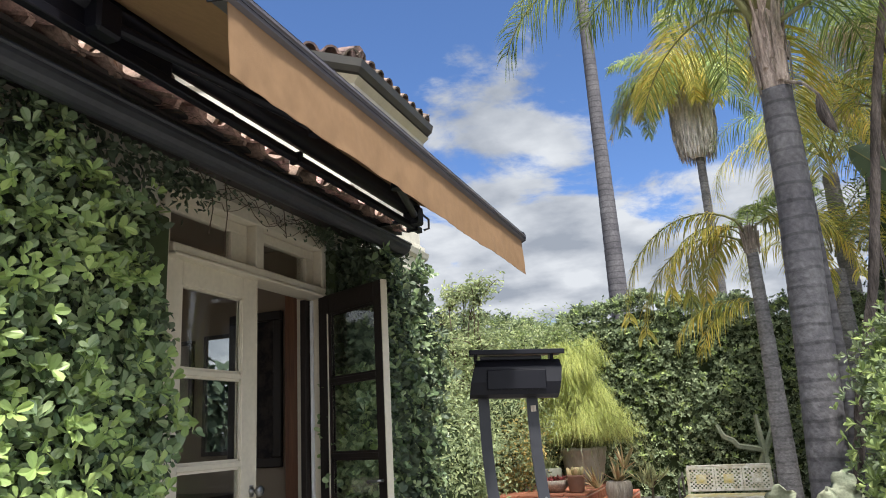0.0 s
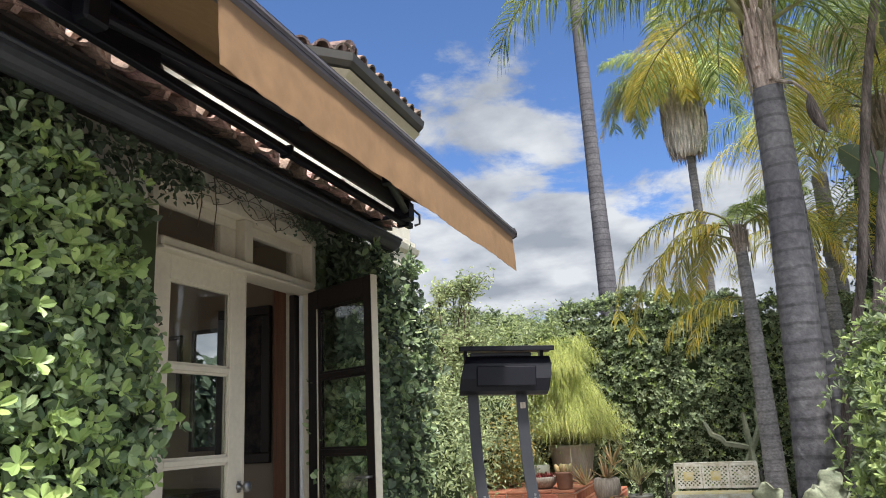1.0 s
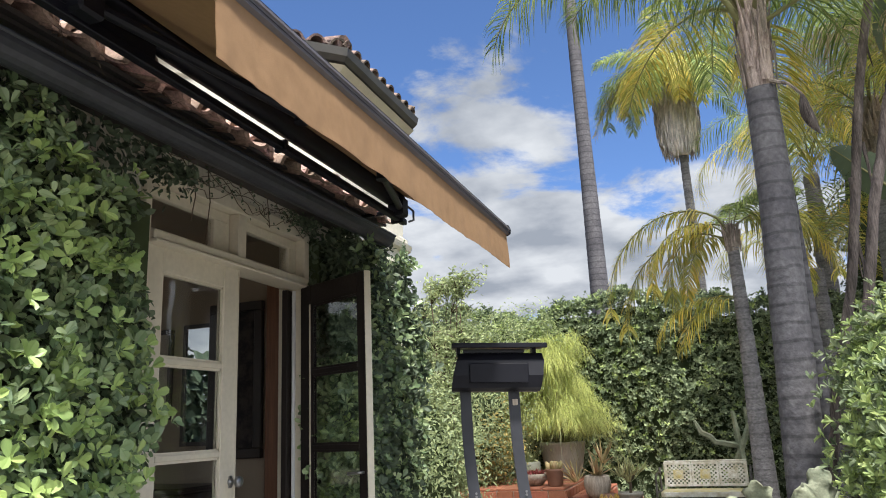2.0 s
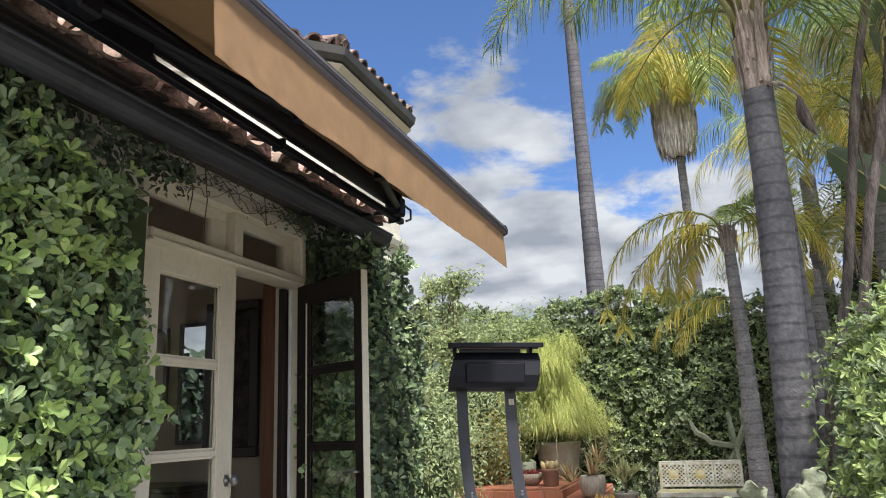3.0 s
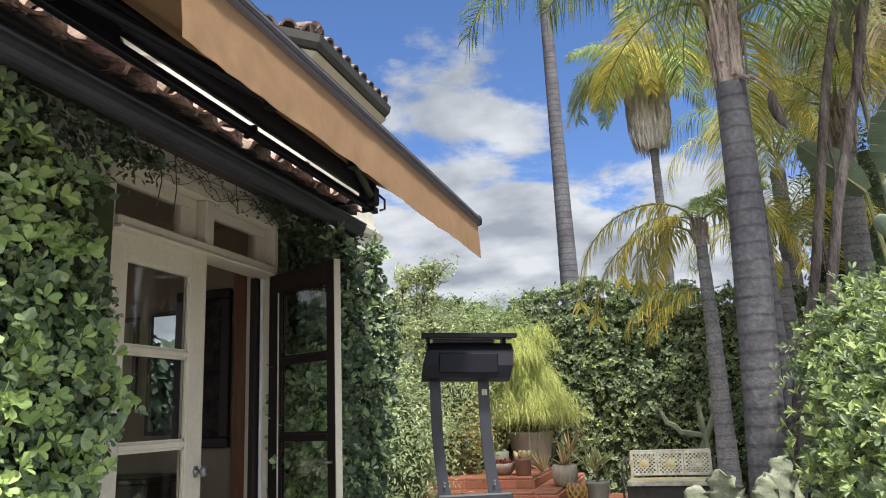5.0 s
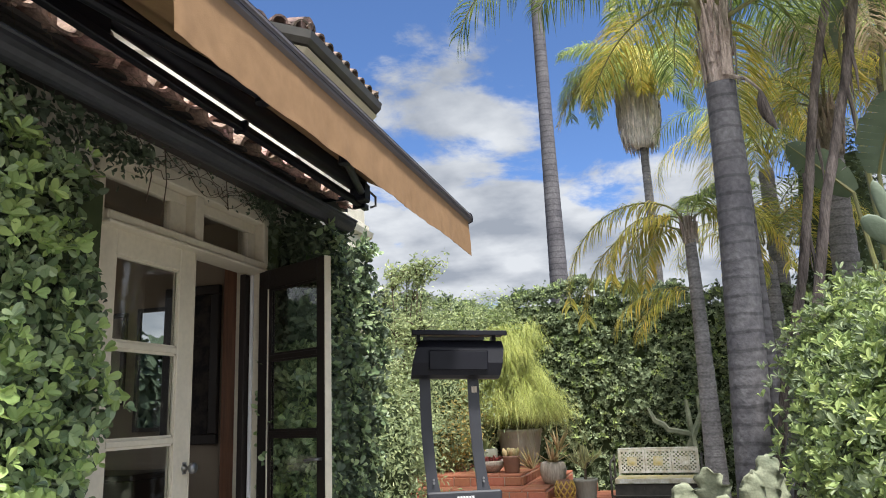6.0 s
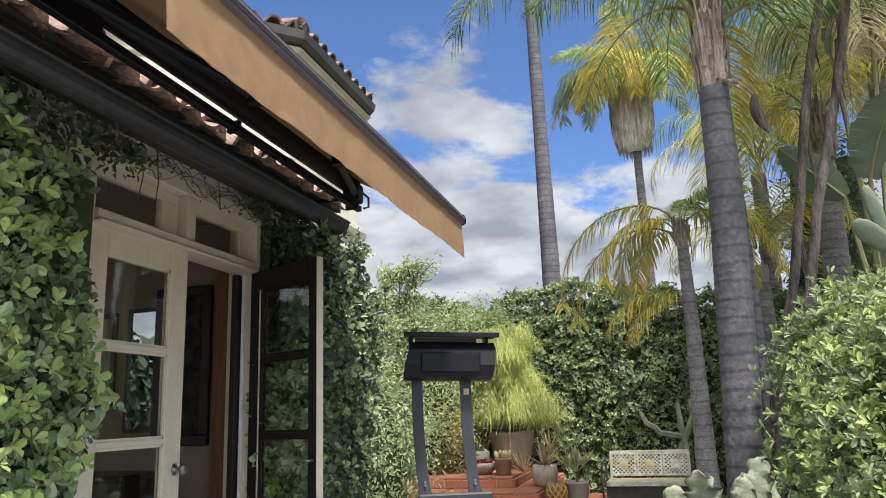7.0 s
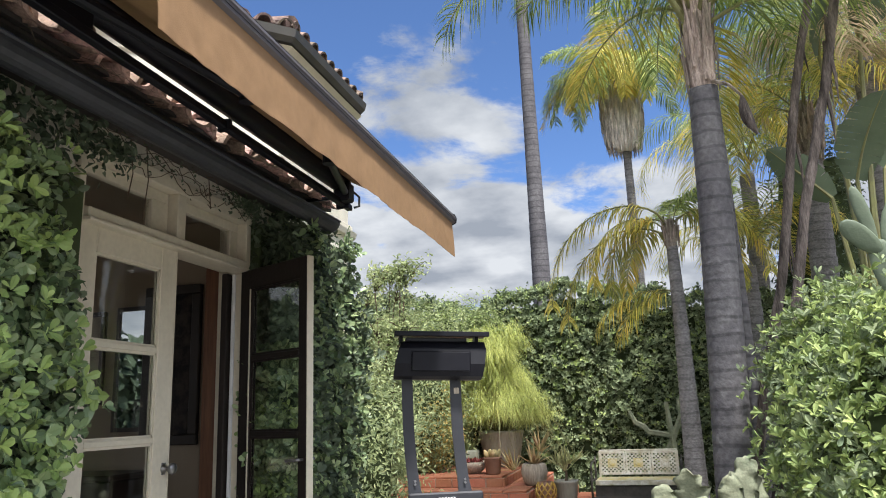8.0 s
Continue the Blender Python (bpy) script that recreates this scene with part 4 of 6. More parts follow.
def right_edge(a, b, rng, x=-2.1):
    top = 2.72 if a < 4.72 else 2.64 + 0.06 * math.sin(a * 9) - max(0, a - 5.2) * 1.5
    lim = 5.30 + 0.12 * math.sin(b * 4) + 0.05 * math.sin(b * 11)
    return b < top + rng.normal(0, 0.04) and 4.15 + 0.03 * math.sin(b * 7) < a < lim


# mostly the darkened leaf: eave and awning shade put in as colour
iv2, ivb2, rg2 = ivy_sheet("ivy", 4.1, 5.5, 0.0, 2.8, 17000, 0.062, 9, 0.09, ((0.5, 0.08, M["shadeleaf"], 1.0), (0.26, 0.0, M["shadeleaf"], 1.0), (0.24, 0.0, M["ivy"], 1.0)),
                           "green climbing ivy beside the open door, shade put into its colour", -2.02, right_edge)
# dark boxes added behind the leaves in place of real depth
part("inner_growth", Geo().box(-2.349, -2.26, 4.17, 4.71, 0, 2.68, 0.01).box(-2.6, -2.24, 4.73, 5.22, 0, 2.6, 0.06), M["coreshade"], iv2, "", False, ivb2)

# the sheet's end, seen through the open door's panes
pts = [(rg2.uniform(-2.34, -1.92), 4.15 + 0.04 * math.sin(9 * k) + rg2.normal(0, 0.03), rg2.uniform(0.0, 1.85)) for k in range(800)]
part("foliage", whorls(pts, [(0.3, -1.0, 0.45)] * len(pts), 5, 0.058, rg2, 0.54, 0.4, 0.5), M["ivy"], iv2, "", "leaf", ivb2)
# brightest leaves kept low, so the light there comes from their colour
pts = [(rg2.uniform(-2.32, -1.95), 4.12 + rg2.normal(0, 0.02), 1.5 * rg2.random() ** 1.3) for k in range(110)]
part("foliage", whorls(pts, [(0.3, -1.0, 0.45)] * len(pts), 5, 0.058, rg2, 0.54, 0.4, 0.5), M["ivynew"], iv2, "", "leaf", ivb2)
# darkened leaves run to the top, their colour standing in for shade
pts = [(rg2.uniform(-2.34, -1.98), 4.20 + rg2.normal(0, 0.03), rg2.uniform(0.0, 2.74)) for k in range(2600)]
part("foliage", leaf_cloud(pts, [(0.3, -1.0, 0.45)] * len(pts), 0.06, rg2, 0.6, 0.6, 0.16, 0.5, True), M["shadeleaf"], iv2, "", "leaf", ivb2)

# dry grass and twigs caught on the roof edge
rd = np.random.default_rng(55)
dry = thing("dry_twigs", -1.95, 2.0, 2.78, "wisps of dry grass caught along the gutter", "twigs", kind="stuff")
g = Geo()
for _ in range(20):
    y = rd.uniform(1.2, 4.5)
    p0 = Vector((-1.93 + rd.normal(0, 0.02), y, 2.79 + rd.uniform(0, 0.05)))
    d = Vector((rd.normal(0.05, 0.05), rd.normal(0, 0.12), rd.normal(0.0, 0.05)))
    g.tube([p0, p0 + d * 0.6 + Vector((0, 0, 0.02)), p0 + d + Vector((0, 0, -0.03))], [0.0011, 0.0011, 0.0007], 3)
part("wisp", g, M["twig"], dry, "", False, Matrix.Translation((1.95, -2.0, -2.78)))

# thin vine strung along the lintel
vine = thing("vine", WX + 0.03, 3.0, 2.7, "thin trailing vine with tiny leaves along the lintel", "vine", kind="stuff")
vo = Matrix.Translation((-WX - 0.03, -3.0, -2.7))
rv = np.random.default_rng(21)
tw, lv = Geo(), []
for s in range(5):
    p = [WX + 0.03, 2.55 + rv.uniform(0, 0.25), 2.83 - s * 0.028]
    line = [tuple(p)]
    for k in range(26):
        p = [WX + 0.035 + 0.03 * rv.random(), p[1] + 0.055, 2.80 - s * 0.02 + 0.05 * math.sin(k * 0.55 + s * 1.7) + rv.normal(0, 0.012)]
        line.append(tuple(p))
        for _ in range(2 if k < 9 or k > 20 else 1):
            lv.append((p[0] + rv.normal(0, 0.015) + 0.01, p[1] + rv.normal(0, 0.03), p[2] + rv.normal(0, 0.03)))
    tw.tube(line, 0.0024, 4)
for y, z1 in ((3.05, 2.42), (2.93, 2.5), (3.62, 2.66)):
    tw.tube([(WX + 0.05, y, 2.82), (WX + 0.062, y + 0.01, 2.64), (WX + 0.058, y - 0.015, z1)], 0.003, 4)
part("stems", tw, M["twig"], vine, "", False, vo)
for _ in range(500):
    y = 4.16 - abs(rv.normal(0, 0.16))
    lv.append((WX + 0.07 + rv.normal(0, 0.03), y, 2.80 - abs(rv.normal(0, 0.05))))
part("foliage", leaf_cloud(lv, [(1, -0.2, 0.2)] * len(lv), 0.021, rv, 0.6, 0.6), M["shadeleaf"], vine, "", "leaf", vo)


# ---- palms ----
def frond(az, el, length, droop, leaf, rng, n=46, hang=0.6, width=0.028, base=(0, 0, 0), stalk=0.12, curve=1.4, stout=0.021):
    """A feather frond: (stalk geometry, leaflet geometry), az in degrees from +x, el its rise, droop the degrees that it bends over."""
    st, lf = Geo(), Geo()
    p = Vector(base)
    pts = [p.copy()]
    dirs = []
    steps = 18
    for i in range(steps):
        q = i / (steps - 1)
        e = radians(el - droop * q ** curve)
        a = radians(az + 6 * math.sin(q * 3 + az))
        d = Vector((math.cos(a) * math.cos(e), math.sin(a) * math.cos(e), math.sin(e)))
        dirs.append(d)
        p = p + d * (length / steps)
        pts.append(p.copy())
    dirs.append(dirs[-1])
    rad = [max(0.004, stout * length / 2.8 * (1 - 0.85 * (i / steps) ** 0.7)) for i in range(steps + 1)]
    st.tube(pts, rad, 5)
    for k in range(n):
        q = stalk + (1 - stalk) * (k + 0.5) / n
        f = q * steps
        i = min(int(f), steps - 1)
        c = pts[i].lerp(pts[i + 1], f - i)
        d = dirs[i]
        side = d.cross(Vector((0, 0, 1)))
        side = side.normalized() if side.length > 0.05 else Vector((1, 0, 0))
        up = side.cross(d)
        ll = leaf * (0.55 + 0.9 * math.sin(math.pi * min(1, 0.12 + q * 0.86))) * 0.72
        for s in (-1, 1):
            l2 = ll * rng.uniform(0.85, 1.12)
            w = width * rng.uniform(0.8, 1.1)
            v = (side * s * rng.uniform(0.65, 0.95) + d * rng.uniform(0.35, 0.7) + up * rng.uniform(-0.2, 0.45)).normalized()
            o = c.copy()
            across = v.cross(up).normalized()
            vs = []
            for j, ww in enumerate((0.5, 1.0, 0.75, 0.08)):
                vs += [o - across * w * ww * 0.5, o + across * w * ww * 0.5]
                v = (v + Vector((0, 0, -hang * (0.35 + 0.3 * j)))).normalized()
                o = o + v * l2 / 3
                across = (across - v * across.dot(v)).normalized()
            lf.add(vs, [(0, 1, 3, 2), (2, 3, 5, 4), (4, 5, 7, 6)])
    return st, lf


def ring_trunk(pts, rad, rings, rng, seg=20, ridge=0.03):
    """A palm trunk with the uneven raised scars of old leaves."""
    P = [Vector(p) for p in pts]
    ends, r2 = [], []
    zs = [p.z for p in P]
    z = zs[0]
    n = rings * 6
    for i in range(n + 1):
        zz = zs[0] + (zs[-1] - zs[0]) * i / n
        k = max(j for j in range(len(zs)) if zs[j] <= zz + 1e-6)
        k = min(k, len(zs) - 2)
        f = (zz - zs[k]) / (zs[k + 1] - zs[k])
        ends.append(P[k].lerp(P[k + 1], f))
        r = rad[k] + (rad[k + 1] - rad[k]) * f
        r2.append(r * (1 + (0.0, 0.15 * ridge, 0.35 * ridge, 0.6 * ridge, ridge, -ridge * 1.3)[i % 6] * rng.uniform(0.5, 1.3)))
    g = Geo().tube(ends, r2, seg)
    out = []
    for i, v in enumerate(g.v):
        w = wave(v, 3.0, rings) * 0.035 + wave(v, 9.0, rings) * 0.010
        out.append((v[0], v[1], v[2] + w))
    g.v = out
    return g


def palm(name, x, y, lab, trunk, rad, rings, tmat, crown, fronds, seed, leaf=0.55, hang=0.6, shaft=None, width=0.03, n=46, ridge=0.045, curve=1.4, stout=0.021):
    rng = np.random.default_rng(seed)
    p = thing(name, x, y, 0, lab, "palm tree", "garden palms")
    part("trunk", ring_trunk(trunk, rad, rings, rng, ridge=ridge), tmat, p, "", True)
    if shaft:
        (z0, z1, r0, r1, r2) = shaft
        c = Vector(crown)
        sh = part("crown_shaft", ring_trunk([(c.x, c.y, z0), (c.x, c.y, (z0 + z1) / 2), (c.x, c.y, z1)], (r0, r1, r2), 5, rng, 16, 0.05), M["shaft"], p, "brown fibrous old leaf bases", True)
        for k in range(34):
            a = 2 * math.pi * k / 11 + rng.uniform(-0.2, 0.2)
            zb = z0 + (z1 - z0) * rng.uniform(0.0, 0.7)
            h = rng.uniform(0.3, 0.6) * (z1 - z0)
            cs, sn = math.cos(a), math.sin(a)
            w, lift = r1 * rng.uniform(0.08, 0.26), rng.uniform(-0.1, 1.1)
            g = Geo()
            vs = []
            for q in (0, 0.35, 0.7, 1.0):
                rr = r1 * (0.99 + 0.34 * q * q * lift)
                ww = w * (1.15 - 1.08 * q)
                for s in (-1, 0, 1):
                    vs.append((c.x + cs * (rr + (0.02 if s == 0 else 0)) - sn * ww * s, c.y + sn * (rr + (0.02 if s == 0 else 0)) + cs * ww * s, zb + h * q))
            g.add(vs, [(i * 3 + j, i * 3 + j + 1, i * 3 + j + 4, i * 3 + j + 3) for i in range(3) for j in range(2)])
            part("leaf_base", g, M["shaft"], sh, "", True)
    for az, el, ln, dr, key in fronds:
        c = Vector(crown) + Vector((math.cos(radians(az)) * 0.06, math.sin(radians(az)) * 0.06, rng.uniform(-0.15, 0.1)))
        st, lf = frond(az, el, ln, dr, leaf * min(1.0, 0.55 + ln / 6), rng, n, hang, width, c, curve=curve, stout=stout)
        f = part("frond", st, M["deadfrond"] if key == "deadfrond" else M["rachis"], p, "", True)
        part("foliage", lf, M[key], f, "", "leaf")
    return p


def ring_of(count, el, ln, dr, key, seed, start=0, jit=12):
    r = np.random.default_rng(seed)
    return [(start + 360 * k / count + r.uniform(-jit, jit), el + r.uniform(-8, 8), ln * r.uniform(0.85, 1.1), dr + r.uniform(-15, 15), key) for k in range(count)]


palm("queen_palm", 0.76, 7.5, "tall grey ringed palm with a fibrous crown, green fronds arching", [(0.04, 0, 0), (0.06, 0, 0.8), (0.12, 0, 2.0), (0.18, 0, 3.46), (0.19, 0, 4.6)],
     (0.19, 0.178, 0.172, 0.164, 0.145), 28, M["trunkdark"], (0.20, 0, 5.42),
     [(178, 60, 3.6, 128, "frond"), (190, 66, 3.2, 120, "frond"), (205, 70, 3.0, 115, "frond"), (165, 72, 2.6, 120, "frond"), (5, 42, 2.8, 95, "frond"), (-14, 20, 2.4, 62, "frond"), (-6, 55, 1.6, 30, "frond"),
      (25, 55, 3.0, 110, "frond"), (-35, 40, 2.4, 90, "frond"), (60, 45, 2.6, 95, "frond"), (95, 50, 2.6, 100, "frond"), (130, 40, 2.6, 100, "frondy"), (240, 65, 2.6, 90, "frond"), (300, 62, 2.6, 90, "frond"), (80, 5, 1.9, 80, "frondy")],
     31, 0.80, 0.8, (4.55, 5.75, 0.128, 0.150, 0.085), 0.016, 90, ridge=0.014, stout=0.036)
palm("slim_palm", 1.14, 8.05, "slim dark trunk close behind the larger palm", [(0, 0, 0), (0.0, 0, 2.4), (-0.02, 0, 4.6), (0.0, 0, 6.2)], (0.07, 0.06, 0.05, 0.045), 26, M["trunkdark"], (0.05, 0, 6.2),
     ring_of(8, 45, 2.0, 95, "frond", 5), 32, 0.6, 0.55)
palm("fan_palm", 0.18, 14.0, "palm with a grey thatch skirt and yellowing drooping fronds", [(0, 0, 0), (0, 0, 3.6), (-0.02, 0, 6.3)], (0.11, 0.09, 0.075), 34, M["trunk"], (0.0, 0, 7.75),
     [(180, 40, 2.1, 118, "frondy"), (188, 30, 1.8, 105, "frond"), (190, 60, 2.1, 140, "frond"), (165, 58, 1.5, 150, "frondy"), (200, 30, 1.4, 115, "frondy"), (215, 50, 1.7, 150, "frondy"), (240, 45, 1.5, 150, "frondy"), (270, 40, 1.3, 140, "frondy"),
      (300, 45, 1.5, 150, "frondy"), (330, 42, 1.7, 130, "frond"), (355, 48, 1.9, 120, "frond"), (10, 62, 2.0, 120, "frond"), (40, 50, 1.7, 130, "frond"), (90, 60, 1.7, 130, "frond"), (140, 50, 1.6, 130, "frond"),
      (180, 78, 1.7, 120, "frond"), (250, 75, 1.6, 130, "frondy"), (340, 74, 1.6, 120, "frond"), (285, 20, 1.0, 120, "frondy"), (210, 62, 1.9, 165, "frondy"), (255, 60, 1.8, 165, "frond"), (275, 66, 1.8, 170, "frondy"), (290, 62, 1.8, 165, "frond"), (320, 60, 1.9, 165, "frondy"), (345, 52, 2.2, 150, "frondy"), (175, 50, 2.1, 150, "frond"), (230, 55, 1.7, 165, "frond"), (182, 82, 1.9, 95, "frond"), (200, 76, 1.9, 120, "frond"), (350, 80, 2.0, 100, "frond"), (260, 84, 1.9, 90, "frondy"), (172, 66, 2.0, 138, "frond"), (186, 52, 1.9, 128, "frondy")],
     33, 0.50, 0.62, None, 0.018, 84, curve=0.85)
palm("young_palm", 0.53, 8.5, "young palm with a pale ringed trunk and yellow arching fronds", [(0, 0, 0), (0, 0, 0.7), (0.01, 0, 2.2), (0.0, 0, 3.35)], (0.13, 0.112, 0.080, 0.058), 22, M["trunk"], (0, 0, 3.38),
     [(182, 60, 2.15, 152, "frondy"), (174, 52, 2.0, 146, "frondy"), (200, 68, 1.5, 165, "frondy"), (85, 80, 1.15, 80, "frond"), (10, 62, 1.5, 150, "frondy"), (35, 45, 1.4, 140, "frondy"),
      (320, 82, 0.95, 110, "frond"), (120, 62, 1.3, 140, "frondy"), (150, 50, 1.5, 160, "frondy")],
     34, 0.42, 0.95, (3.15, 3.48, 0.060, 0.068, 0.045), 0.017, 80, ridge=0.025, curve=0.62)
low = bpy.data.objects["young_palm"]
rlow = np.random.default_rng(8)
for az, el, ln, dr in ((188, 6, 1.15, 78), (200, -8, 0.95, 72)):
    st, lf = frond(az, el, ln, dr, 0.36, rlow, 44, 1.0, 0.015, (0, 0, 2.66))
    f = part("frond", st, M["rachis"], low, "", True)
    part("foliage", lf, M["frondy"], f, "", "leaf")
palm("tall_palm", -2.42, 20.0, "very tall slender palm trunk rising above the hedge", [(0, 0, 0), (0, 0, 4.8), (-0.03, 0, 9.2), (-0.06, 0, 14.0), (-0.1, 0, 22.0)], (0.27, 0.255, 0.20, 0.17, 0.15), 60, M["trunkdark"], (-0.1, 0, 22.1),
     ring_of(14, 40, 2.6, 110, "frond", 7), 35, 0.6, 0.5, None, 0.04, 30, ridge=0.015)
palm("back_palm", 2.55, 10.6, "palm with yellow-green drooping fronds behind the canes", [(0, 0, 0), (0, 0, 3), (0.05, 0, 5.0)], (0.2, 0.17, 0.14), 24, M["trunk"], (0.05, 0, 5.4),
     ring_of(7, 40, 2.2, 130, "frondy", 11) + ring_of(8, 65, 2.3, 120, "frond", 12), 36, 0.75, 0.7, (4.6, 5.5, 0.16, 0.18, 0.1), 0.015, 64)
palm("back_palm", 3.9, 11.8, "palm with yellow-green drooping fronds behind the canes", [(0, 0, 0), (0, 0, 3), (0.05, 0, 6.6)], (0.2, 0.17, 0.14), 24, M["trunk"], (0.05, 0, 7.0),
     ring_of(8, 40, 2.6, 130, "frond", 13) + ring_of(6, 15, 2.0, 120, "deadfrond", 14), 37, 0.8, 0.7, (6.0, 7.1, 0.16, 0.18, 0.1), 0.015, 64)
palm("back_palm", 1.75, 11.6, "lower palm with lime-yellow fronds behind the large trunk", [(0, 0, 0), (0, 0, 2.0), (0.0, 0, 3.4)], (0.15, 0.13, 0.11), 18, M["trunk"], (0.0, 0, 3.7),
     ring_of(7, 45, 1.9, 125, "frondy", 15) + ring_of(6, 70, 1.9, 110, "frond", 16), 38, 0.6, 0.6, None, 0.014, 64)

palm("back_palm", 3.1, 9.7, "palm with dry tan fronds hanging over green ones", [(0, 0, 0), (0, 0, 3), (0.05, 0, 5.6)], (0.16, 0.14, 0.12), 24, M["trunk"], (0.05, 0, 5.9),
     ring_of(9, 30, 1.9, 125, "deadfrond", 18) + ring_of(7, 60, 2.0, 120, "frond", 19), 39, 0.75, 0.9, None, 0.014, 64)
palm("back_palm", 2.1, 12.9, "palm with lime-yellow hanging fronds behind the hedge", [(0, 0, 0), (0, 0, 3), (0.0, 0, 5.2)], (0.16, 0.14, 0.12), 24, M["trunk"], (0.0, 0, 5.5),
     ring_of(6, 45, 2.2, 140, "frondy", 28) + ring_of(7, 65, 2.3, 130, "frond", 29), 40, 0.8, 0.9, None, 0.014, 64)

# a dry flower sheath hanging off the large palm
qp = bpy.data.objects["queen_palm"]
part("sheath_stalk", Geo().tube([(0.28, -0.12, 4.62), (0.42, -0.2, 4.52), (0.52, -0.22, 4.38)], [0.022, 0.016, 0.014], 6), M["shaft"], qp)
g = Geo()
vs, fs = [], []
for i in range(9):
    q = i / 8
    w = 0.055 * math.sin(math.pi * (0.06 + 0.9 * q)) ** 0.8
    c = Vector((0.52 + 0.10 * q - 0.03 * math.sin(math.pi * q), -0.22, 4.38 - 0.42 * q))
    for dx, dy in ((-1, 0.2), (0, -0.7), (1, 0.2), (0.5, 0.5), (-0.5, 0.5)):
        vs.append((c.x + dx * w, c.y + dy * w, c.z + dx * w * 0.3))
for i in range(8):
    for k in range(5):
        fs.append((i * 5 + k, i * 5 + (k + 1) % 5, i * 5 + 5 + (k + 1) % 5, i * 5 + 5 + k))
part("dry_sheath", g.add(vs, fs), M["cane"], qp, "brown boat-shaped dry flower sheath", True)

# the dead thatch below the fan palm's crown
fan = bpy.data.objects["fan_palm"]
rs = np.random.default_rng(17)
th = Geo()
th.lathe([(0.10, 6.25), (0.25, 6.42), (0.30, 6.75), (0.32, 7.1), (0.30, 7.4), (0.1, 7.6)], 18)
sk = part("thatch_skirt", th, M["skirt"], fan, "grey skirt of dead hanging fronds", True)
sk.matrix_basis = Matrix.Translation((-0.05, 0, 0))
th = Geo()
for _ in range(1500):
    a, z = rs.uniform(0, 2 * math.pi), rs.uniform(6.42, 7.6)
    q = min(1.0, (z - 6.3) / 0.7)
    r = 0.27 + 0.10 * q + rs.uniform(-0.01, 0.05)
    ln, w = rs.uniform(0.18, 0.42), rs.uniform(0.006, 0.020)
    c, s = math.cos(a), math.sin(a)
    zb, rb = max(6.12 + rs.uniform(0, 0.1), z - ln), r - rs.uniform(-0.03, 0.07) * (1.4 - q)
    tw = rs.uniform(-0.5, 0.5) * w
    th.add([(c * r - s * w, s * r + c * w, z), (c * r + s * w, s * r - c * w, z), (c * (r + 0.015 + tw) + s * w, s * (r + 0.015 + tw) - c * w, (z + zb) / 2), (c * rb, s * rb, zb), (c * (r + 0.015 - tw) - s * w, s * (r + 0.015 - tw) + c * w, (z + zb) / 2)], [(0, 1, 2, 4), (4, 2, 3)])
part("thatch", th, M["skirt"], sk, "", "leaf")


# ---- hedges, shrubs and trees ----
def hedge_top(x):
    ks = ((-7, 3.6), (-4.8, 3.5), (-3.5, 3.3), (-2.7, 3.15), (-2.2, 3.3), (-1.1, 3.45), (0, 3.3), (1.2, 3.1), (6, 3.2))
    for (a, za), (b, zb) in zip(ks, ks[1:]):
        if x <= b:
            return za + (zb - za) * max(0, (x - a)) / (b - a)
    return 3.2


def hedge(name, lab, x0, x1, yf, n, seed, size, mats, top, thick=0.9, deep=0.16, along=None):
    rng = np.random.default_rng(seed)
    h = thing(name, (x0 + x1) / 2, yf, 0, lab, "hedge", "garden hedges", "stuff")
    back = Matrix.Translation((-(x0 + x1) / 2, -yf, 0))
    # dark solid core, added as the shade seen between leaves
    core = Geo()
    steps = 14
    for i in range(steps):
        a, b = x0 + (x1 - x0) * i / steps, x0 + (x1 - x0) * (i + 1) / steps
        core.box(a, b, yf + 0.22, yf + thick, 0, top((a + b) / 2) - 0.20)
    part("inner_growth", core, M["coreshade"], h, "", False, back)
    for share, mt, sz, off in mats:
        m = int(n * share)
        pts, nrm = [], []
        for _ in range(m):
            x = rng.uniform(x0, x1)
            tz = top(x) + 0.14 * wave((x, 0, 0), 1.7, seed) + 0.10 * wave((x, 0, 0), 6, seed)
            if rng.random() < 0.22:
                y = yf + rng.uniform(-0.05, thick)
                z = tz + abs(rng.normal(0, 0.07)) - 0.06
                pts.append((x, y, z))
                nrm.append((0, -0.3, 1))
            else:
                z = tz * rng.uniform(0, 1) ** 0.8
                w = wave((x, 0, z), 1.5, seed) * 0.6 + wave((x, 0, z), 4.0, seed + 5) * 0.6
                pts.append((x, yf + off - deep * 1.6 * w + rng.normal(0, 0.04), z))
                nrm.append((rng.normal(0, 0.3), -1, 0.5))
        part("foliage", whorls(pts[::5], nrm[::5], 5, size * sz, rng, 0.5, 0.4, 0.6), mt, h, "", "leaf", back)
    return h


# deepest leaves take the darkened ivy leaf, recess shade coloured in
hedge("hedge", "tall clipped dark green garden hedge with small leaves", -7.0, 6.0, 12.3, 125000, 51, 0.062, ((0.16, M["shadeleaf"], 1.0, 0.14), (0.30, M["hedge"], 1.0, 0.10), (0.46, M["hedge"], 1.0, 0.0), (0.08, M["bush"], 1.0, -0.04)), hedge_top)


